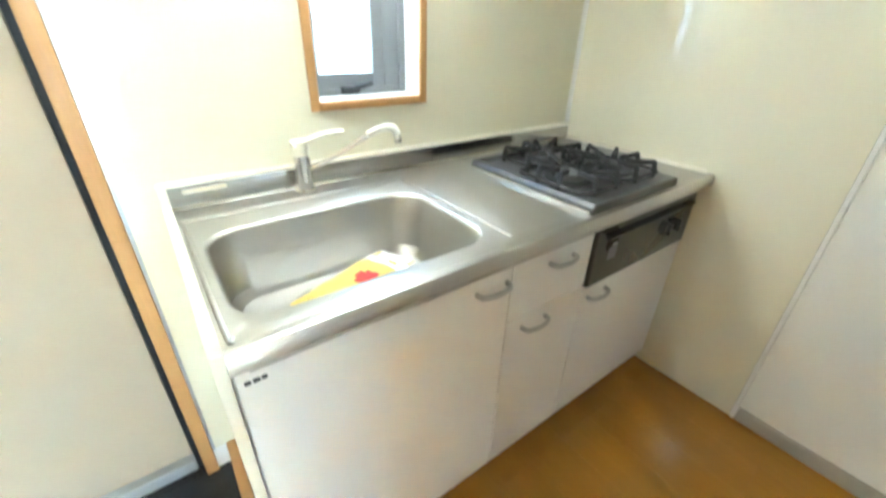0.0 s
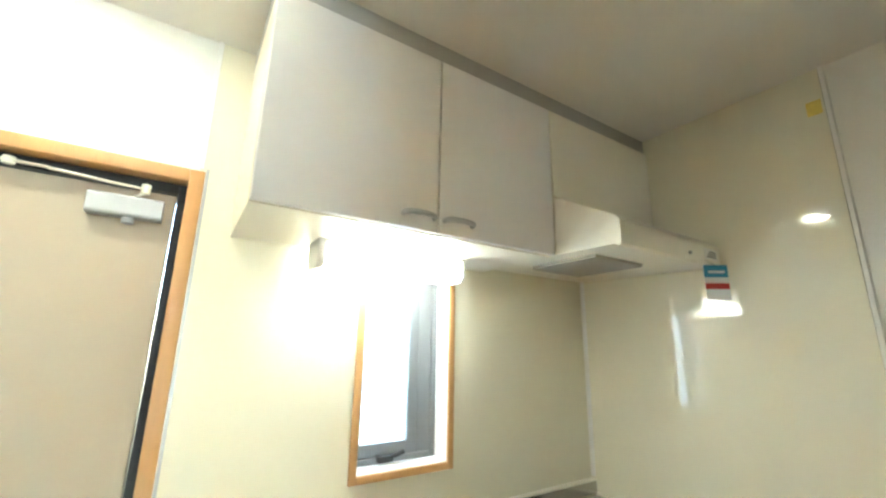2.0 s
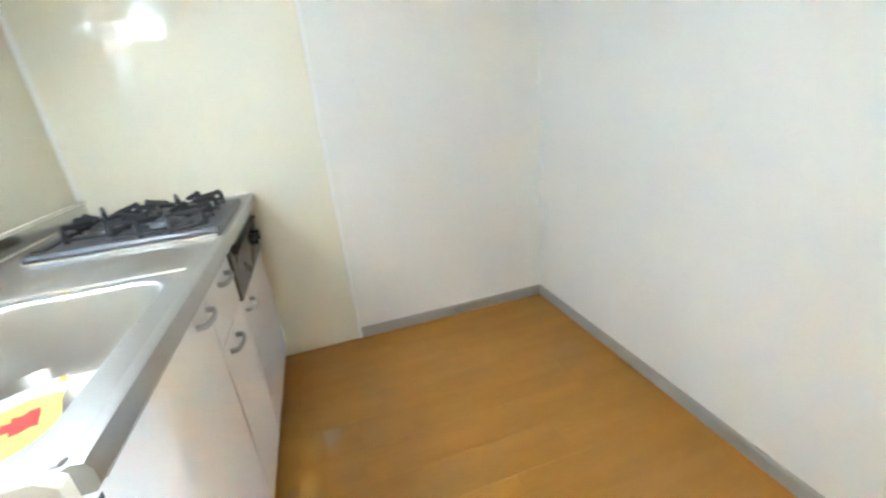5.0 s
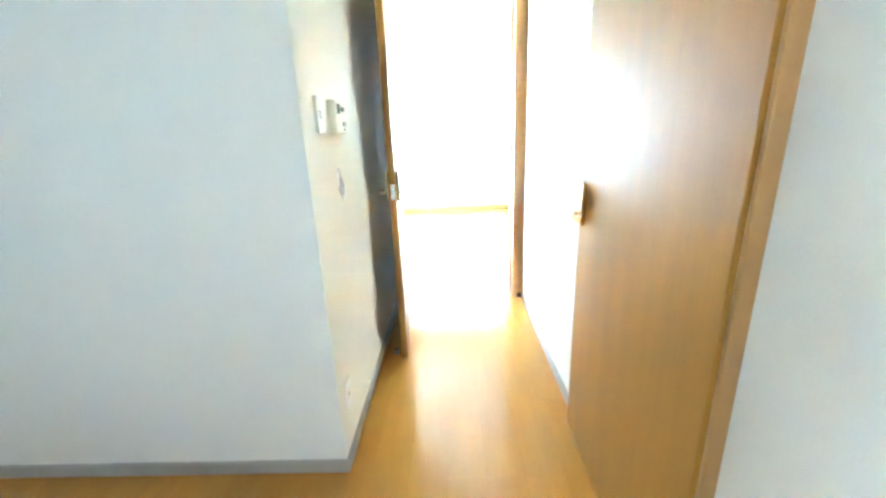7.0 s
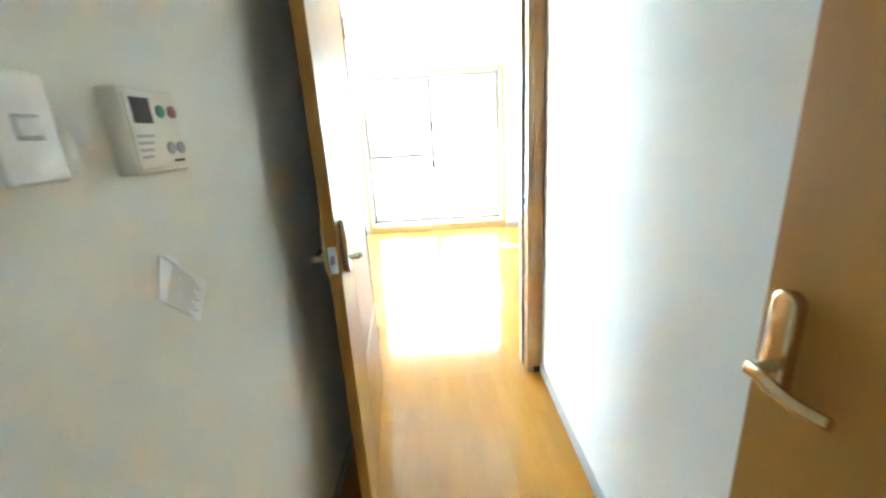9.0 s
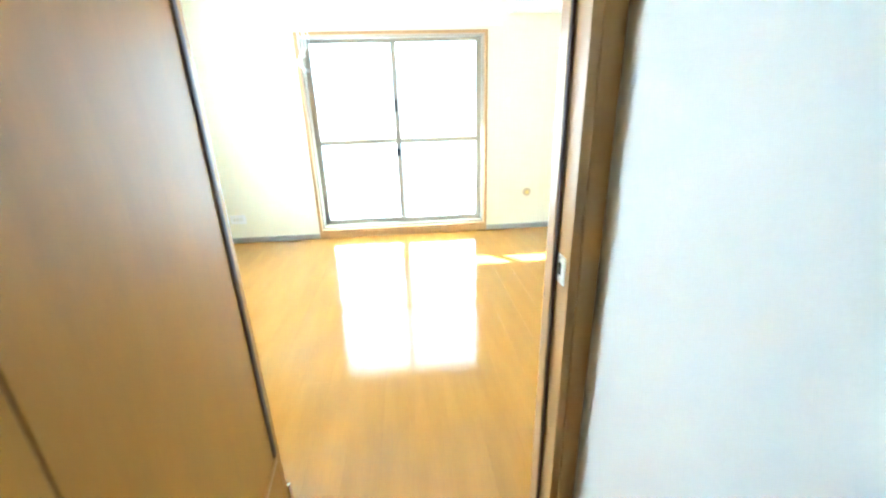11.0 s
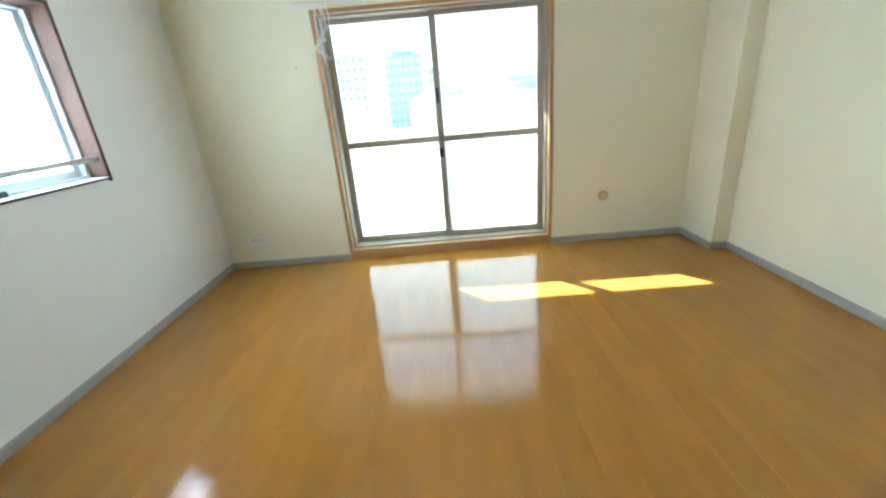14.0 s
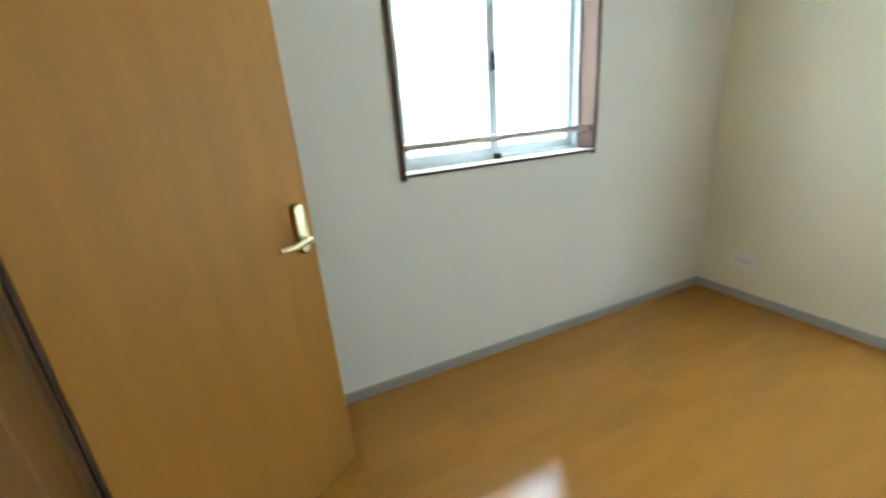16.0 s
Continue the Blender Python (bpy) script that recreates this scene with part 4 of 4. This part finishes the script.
part("red_band", box(-0.038, 0.038, 0.0006, 0.0012, 0.066, 0.086), RED, card, local=True)
part("string", sweep([(0.0, 0, 0.147), (0.02, -0.01, 0.165), (0.03, -0.02, 0.180)], 0.001, seg=6), INK, tag, local=True)

# tube lamp under the wall cabinets
lampx0, lampx1 = 0.815, 1.315
tl = thing("tube_lamp", (1.065, 0.12, 1.668), 0, "lit white fluorescent lamp under wall cabinet", "lamp")
part("base_plate", box(lampx0, lampx1, 0.055, 0.165, 1.735, 1.750, 0.002), WHITE_PL, tl)
part("end_cap", prism([(0.055, 1.745), (0.052, 1.690), (0.066, 1.668), (0.150, 1.668), (0.168, 1.690), (0.165, 1.745)], lampx1 - 0.022, lampx1, "x", bevel=0.003), WHITE_PL, tl)
part("end_cap", prism([(0.055, 1.745), (0.052, 1.690), (0.066, 1.668), (0.150, 1.668), (0.168, 1.690), (0.165, 1.745)], lampx0, lampx0 + 0.012, "x", bevel=0.003), WHITE_PL, tl)
part("diffuser", prism([(0.058, 1.735), (0.055, 1.690), (0.068, 1.670), (0.148, 1.670), (0.166, 1.690), (0.163, 1.735)], lampx0 + 0.012, lampx1 - 0.022, "x", bevel=0.004), TUBE, tl, "glowing white diffuser")
part("pull_cord", rod((1.026, 0.12, 1.672), (1.026, 0.12, 1.585), 0.0016, seg=6), CORD, tl, "white pull cord")
part("cord_end", rod((1.026, 0.12, 1.585), (1.026, 0.12, 1.565), 0.004, 0.003, seg=10), WHITE_PL, tl)

dl = thing("ceiling_downlight", (1.93, 0.44, KC), 0, "round recessed ceiling light over the entrance", "lamp")
part("ring", sweep([(1.93 + 0.070 * math.cos(2 * math.pi * i / 24), 0.44 + 0.070 * math.sin(2 * math.pi * i / 24), KC - 0.003) for i in range(25)], 0.008, seg=8, sub=2), WHITE_PL, dl)
part("lens", rod((1.93, 0.44, KC - 0.001), (1.93, 0.44, KC - 0.010), 0.052, 0.048, 32), DOWNLIGHT, dl, "glowing warm lens")
solid("yellow_sticker", box(0.004, 0.0046, 0.918, 0.956, 2.195, 2.245), YELLOW, "small yellow sticker on the kitchen panel", "sticker")

# ---- the entrance ----
ec = casing("door_frame_4", 1.607, 2.535, 1.925, -0.04, 0.013, 0.036, CASING_LIGHT, "orange-brown wood casing round the entrance door", z0=-0.10)
bf = thing("door_frame_5", (2.07, -0.10, -0.1), 0, "black steel frame of the entrance door", "door frame", "", "structure")
for x0, x1 in ((1.641, 1.664), (2.478, 2.501)):
    part("jamb", box(x0, x1, -0.15, -0.038, -0.10, 1.893, 0.002), BLACK_FRAME, bf)
part("head", box(1.664, 2.478, -0.15, -0.038, 1.862, 1.893, 0.002), BLACK_FRAME, bf)
part("threshold", box(1.664, 2.478, -0.15, -0.030, -0.10, -0.052, 0.004), ALU_GREY, bf, "worn steel threshold")
ed = thing("entrance_door", (1.67, -0.09, -0.05), 0, "cream painted steel entrance door with closer", "door")
slabd = part("panel", box(1.667, 2.475, -0.095, -0.058, -0.048, 1.859, 0.003), DOOR_STEEL, ed)
cl = part("closer", prism(round_rect(-0.034, 1.800, 0.044, 0.056, 0.010), 1.690, 1.850, "x", bevel=0.002), ALU_GREY, ed, "silver door closer")
part("spindle", rod((1.762, -0.034, 1.773), (1.762, -0.034, 1.757), 0.014, seg=16, bevel=0.002), ALU_GREY, cl)
part("arm", sweep([(1.762, -0.034, 1.828), (1.735, -0.022, 1.850), (1.80, -0.018, 1.855), (1.93, -0.014, 1.862)], 0.006, flat=0.6), IVORY, cl)
part("arm", sweep([(1.93, -0.014, 1.864), (1.985, -0.020, 1.866), (2.02, -0.036, 1.872)], 0.006, flat=0.6), IVORY, cl)
part("arm_joint", rod((1.735, -0.022, 1.840), (1.735, -0.022, 1.866), 0.011, seg=14, bevel=0.002), IVORY, cl)
part("arm_joint", rod((2.0, -0.024, 1.858), (2.0, -0.024, 1.876), 0.012, seg=14, bevel=0.002), IVORY, cl)
part("door_knob", rod((2.41, -0.058, 0.86), (2.41, -0.012, 0.86), 0.024, 0.028, 20, bevel=0.004), ALU_GREY, ed)

# ---- the hall's fittings ----
sw = thing("light_switch", (HX0, 2.227, 1.366), 0, "white light switch plate on the hall wall", "switch")
pl = part("plate", box(HX0, HX0 + 0.013, 2.190, 2.264, 1.306, 1.427, 0.004), WHITE_PL, sw)
part("rocker", box(HX0 + 0.012, HX0 + 0.0185, 2.215, 2.240, 1.358, 1.378, 0.002), WHITE_PL, pl)
part("seat", box(HX0 + 0.0125, HX0 + 0.0135, 2.212, 2.243, 1.354, 1.382), GREY_PL, pl)
rc = thing("water_heater_remote", (HX0, 2.413, 1.362), 0, "ivory water-heater control panel with small screen", "control panel")
rb = part("body", box(HX0, HX0 + 0.030, 2.350, 2.476, 1.301, 1.424, 0.004), IVORY, rc)
part("face", box(HX0 + 0.029, HX0 + 0.0325, 2.356, 2.470, 1.308, 1.417, 0.002), IVORY, rc)
part("screen", box(HX0 + 0.032, HX0 + 0.0335, 2.366, 2.406, 1.374, 1.410, 0.0005), BLACK_ENAMEL, rc, "dark display")
for y, z, m in ((2.426, 1.392, MUTED_GREEN), (2.454, 1.392, MUTED_RED), (2.434, 1.337, GREY_PL), (2.458, 1.337, GREY_PL)):
    part("button", rod((HX0 + 0.032, y, z), (HX0 + 0.0355, y, z), 0.0095, seg=16, bevel=0.001), m, rc)
for i in range(4):
    part("print_bar", box(HX0 + 0.0324, HX0 + 0.0330, 2.364, 2.400 - 0.004 * i, 1.354 - 0.010 * i, 1.358 - 0.010 * i), GREY_PL, rc)
part("print_bar", box(HX0 + 0.0324, HX0 + 0.0330, 2.436, 2.462, 1.315, 1.319), BROWN, rc)
nt = thing("paper_note", (HX0 + 0.001, 2.40, 1.11), 0, "crumpled white paper note pinned on wall", "note")
sheetp = part("sheet", prism([(2.385, 1.172), (2.402, 1.168), (2.425, 1.142), (2.491, 1.086), (2.443, 1.024), (2.359, 1.108)], HX0 + 0.0015, HX0 + 0.003, "x"), PAPER, nt)
part("fold", prism([(2.385, 1.172), (2.402, 1.168), (2.425, 1.142), (2.412, 1.146)], HX0 + 0.0031, HX0 + 0.0075, "x", bevel=0.001), PAPER, sheetp)
for i in range(11):
    w = 0.52 + 0.09 * ((i * 7) % 3)
    y, z = 2.409 - 0.0037 * i, 1.146 - 0.0052 * i
    part("print_bar", rod((HX0 + 0.0030, y, z), (HX0 + 0.0030, y + 0.089 * w, z - 0.082 * w), 0.0011, seg=5), GREY_PL, sheetp)


def socket(name, centre, axis, label, w=0.118, h=0.072, holes=2):
    """A wall socket plate that faces along axis."""
    x, y, z = centre
    s = thing(name, centre, 0, label, "socket")
    def bx(a, b, c, d, t0, t1, bev=0.0):
        if axis == "x":
            return box(x + t0, x + t1, y + a, y + b, z + c, z + d, bev)
        return box(x + a, x + b, y - t1, y - t0, z + c, z + d, bev)
    p = part("plate", bx(-w / 2, w / 2, -h / 2, h / 2, 0, 0.008, 0.003), WHITE_PL, s)
    for i in range(holes):
        o = (i - (holes - 1) / 2) * 0.036
        ins = part("insert", bx(o - 0.013, o + 0.013, -0.021, 0.021, 0.0075, 0.0095, 0.001), IVORY, p)
        for q in (-0.0055, 0.0055):
            part("slot", bx(o + q - 0.0012, o + q + 0.0012, -0.005, 0.005, 0.0093, 0.0100), INK, ins)
    return s


socket("wall_socket", (HX0, 2.165, 0.29), "x", "white socket plate low on hall wall", 0.072, 0.118, 1)
socket("wall_socket", (0.205, RY1, 0.268), "y", "wide ivory socket plate low on room wall", 0.165, 0.098, 3)

# ---- the room's fittings ----
cap = thing("sleeve_cap", (3.426, RY1, 0.424), 0, "round ivory pipe sleeve cap on wall", "cap")
part("rim", rod((3.426, RY1, 0.424), (3.426, RY1 - 0.014, 0.424), 0.047, 0.043, 28, bevel=0.003), AGED, cap)
part("centre", rod((3.426, RY1 - 0.010, 0.424), (3.426, RY1 - 0.016, 0.424), 0.022, 0.020, 24), YELLOW, cap, "yellowed centre disc")
hk = thing("wall_hook", (3.183, RY1, 1.41), 0, "small white hook with a short string", "hook")
part("plate", rod((3.183, RY1, 1.42), (3.183, RY1 - 0.010, 1.42), 0.014, seg=16, bevel=0.002), WHITE_PL, hk)
part("string", sweep([(3.183, RY1 - 0.010, 1.42), (3.180, RY1 - 0.008, 1.37), (3.187, RY1 - 0.006, 1.335)], 0.0015, seg=6), CORD, hk)
pin = thing("wall_hook", (0.88, RY1, 1.68), 0, "small dark screw hook beside the balcony window", "hook")
part("plate", rod((0.88, RY1, 1.686), (0.88, RY1 - 0.006, 1.686), 0.009, seg=14, bevel=0.001), GREY_PL, pin)
part("hook", sweep([(0.88, RY1 - 0.004, 1.686), (0.88, RY1 - 0.022, 1.684), (0.884, RY1 - 0.027, 1.692), (0.888, RY1 - 0.022, 1.700)], 0.0022, seg=7, sub=4), GUARD, pin)
vc = thing("vent_cap", (2.018, RY1, 2.338), 0, "round ivory wall vent above the window", "vent")
part("rim", rod((2.018, RY1, 2.338), (2.018, RY1 - 0.022, 2.338), 0.060, 0.054, 32, bevel=0.004), IVORY, vc)
part("cover", rod((2.018, RY1 - 0.020, 2.338), (2.018, RY1 - 0.034, 2.338), 0.042, 0.038, 28, bevel=0.003), IVORY, vc)


def curtain_rail(a, b, off, label):
    """A slim white curtain rail on brackets, from a to b, standing off the wall."""
    a, b, off = Vector(a), Vector(b), Vector(off)
    r = thing("curtain_rail", tuple((a + b) / 2), 0, label, "curtain rail")
    lo, hi = a + off, b + off
    n = Vector((0.009, 0.009, 0.007))
    p, q = [min(i, j) for i, j in zip(lo, hi)], [max(i, j) for i, j in zip(lo, hi)]
    part("track", box(p[0] - n.x, q[0] + n.x, p[1] - n.y, q[1] + n.y, p[2] - n.z, q[2] + n.z, 0.003), WHITE_PL, r)
    for k in (0.06, 0.5, 0.94):
        c = a.lerp(b, k)
        part("bracket", rod(c, c + off, 0.007, seg=10), WHITE_PL, r)
    return r


curtain_rail((0.96, RY1, 2.118), (3.08, RY1, 2.118), (0, -0.05, 0), "slim white curtain rail above balcony window")
curtain_rail((RX0, 4.92, 2.075), (RX0, 6.36, 2.075), (0.05, 0, 0), "slim white curtain rail above side window")
cords = thing("blind_cords", (1.13, RY1 - 0.05, 2.10), 0, "bundle of knotted white cords on curtain rail", "cords")
for i in range(6):
    rnd = random.Random(i)
    dx, dz = rnd.uniform(-0.02, 0.05), rnd.uniform(-0.03, 0.03)
    x0 = 1.10 + 0.018 * i
    part("cord", sweep([(x0, RY1 - 0.048, 2.11), (x0 + dx, RY1 - 0.045, 1.98 + dz), (1.125 + dx * 0.5, RY1 - 0.040, 1.88), (1.115 - dx, RY1 - 0.036, 1.79 + dz), (1.14 + dx, RY1 - 0.034, 1.71 + dz)], 0.0042, seg=7, sub=5), CORD, cords)
part("knot", sweep([(1.095, RY1 - 0.04, 1.865), (1.13, RY1 - 0.055, 1.88), (1.165, RY1 - 0.04, 1.87), (1.13, RY1 - 0.030, 1.855), (1.095, RY1 - 0.04, 1.865)], 0.0055, seg=7), CORD, cords)

ac = thing("air_conditioner", (3.57, 7.1, 2.21), 0, "white split air conditioner high on wall", "air conditioner")
part("casing", prism([(RY1 - 0.001, 2.22), (RY1 - 0.001, 2.485), (7.03, 2.485), (7.005, 2.465), (7.002, 2.275), (7.03, 2.225), (7.08, 2.212)], 3.165, 3.98, "x", bevel=0.004), WHITE_PL, ac)
part("louvre", prism([(7.025, 2.235), (7.078, 2.209), (7.082, 2.214), (7.030, 2.242)], 3.24, 3.91, "x"), WHITE_PL, ac)
part("front_panel", box(3.172, 3.973, 6.994, 7.004, 2.285, 2.46, 0.003), WHITE_PL, ac)
part("seam", box(3.172, 3.973, 6.997, 7.0035, 2.277, 2.283), GREY_PL, ac)
ds = thing("door_stop", (1.655, 2.93, 0.0), 0, "small metal floor door stop by the door", "door stop")
part("post", rod((1.655, 2.93, 0), (1.655, 2.93, 0.030), 0.014, 0.011, 16, bevel=0.003), STEEL, ds)
part("rubber", rod((1.655, 2.93, 0.030), (1.655, 2.93, 0.038), 0.011, 0.009, 16, bevel=0.002), RUBBER_SHADE, ds)
# ---- floor boards and entrance tiles ----
BOARDS = {}


def board_mesh(w, length):
    key = (round(w, 4), round(length, 4))
    if key not in BOARDS:
        e = 0.00035
        bm = bmesh.new()
        lo = [bm.verts.new((sx * (w / 2 - 0.00012), sy * (length / 2 - 0.00012), -0.010)) for sx, sy in ((-1, -1), (1, -1), (1, 1), (-1, 1))]
        mi = [bm.verts.new((sx * (w / 2 - 0.00012), sy * (length / 2 - 0.00012), -e)) for sx, sy in ((-1, -1), (1, -1), (1, 1), (-1, 1))]
        hi = [bm.verts.new((sx * (w / 2 - 0.00012 - e), sy * (length / 2 - 0.00012 - e), 0)) for sx, sy in ((-1, -1), (1, -1), (1, 1), (-1, 1))]
        for a, b in ((lo, mi), (mi, hi)):
            for i in range(4):
                bm.faces.new((a[i], a[(i + 1) % 4], b[(i + 1) % 4], b[i]))
        bm.faces.new(hi)
        BOARDS[key] = mesh_of("board", bm, FLOOR, False)
    return BOARDS[key]


def lay_boards(parent, x0, x1, y0, y1, w, length, seed):
    rnd = random.Random(seed)
    x = x0
    while x < x1 - 0.004:
        ww = min(w, x1 - x)
        y = y0
        cut = rnd.choice((0.25, 0.5, 0.75, 1.0)) * length
        while y < y1 - 0.004:
            ll = min(cut, y1 - y)
            if y1 - y - ll < 0.05:
                ll = y1 - y
            ob = new("board", board_mesh(ww, ll))
            ob.parent = parent
            ob.location = Vector((x + ww / 2, y + ll / 2, 0)) - parent.location
            y += ll
            cut = length
        x += w


lay_boards(floor, 0.0, HX1, 0.66, DY0, 0.1515, 0.909, 3)
lay_boards(bpy.data.objects["floor_under_sink"], 0.0, 1.535, 0.50, 0.66, 0.1515, 0.909, 4)
lay_boards(floor_room, RX0, RX1, DY0, RY1, 0.1515, 0.909, 8)

ent = bpy.data.objects["floor_entrance"]
tile_bm = box(-0.1485, 0.1485, -0.1485, 0.1485, -0.004, 0.002, 0.001, seg=1)
tile_mesh = mesh_of("tile", tile_bm, DARK_TILE, False)
for i in range(3):
    for j in range(2):
        x, y = 1.715 + 0.3 * i, 0.15 + 0.3 * j
        ob = new("tile", tile_mesh)
        ob.parent = ent
        ob.location = Vector((x, y, -0.098)) - ent.location
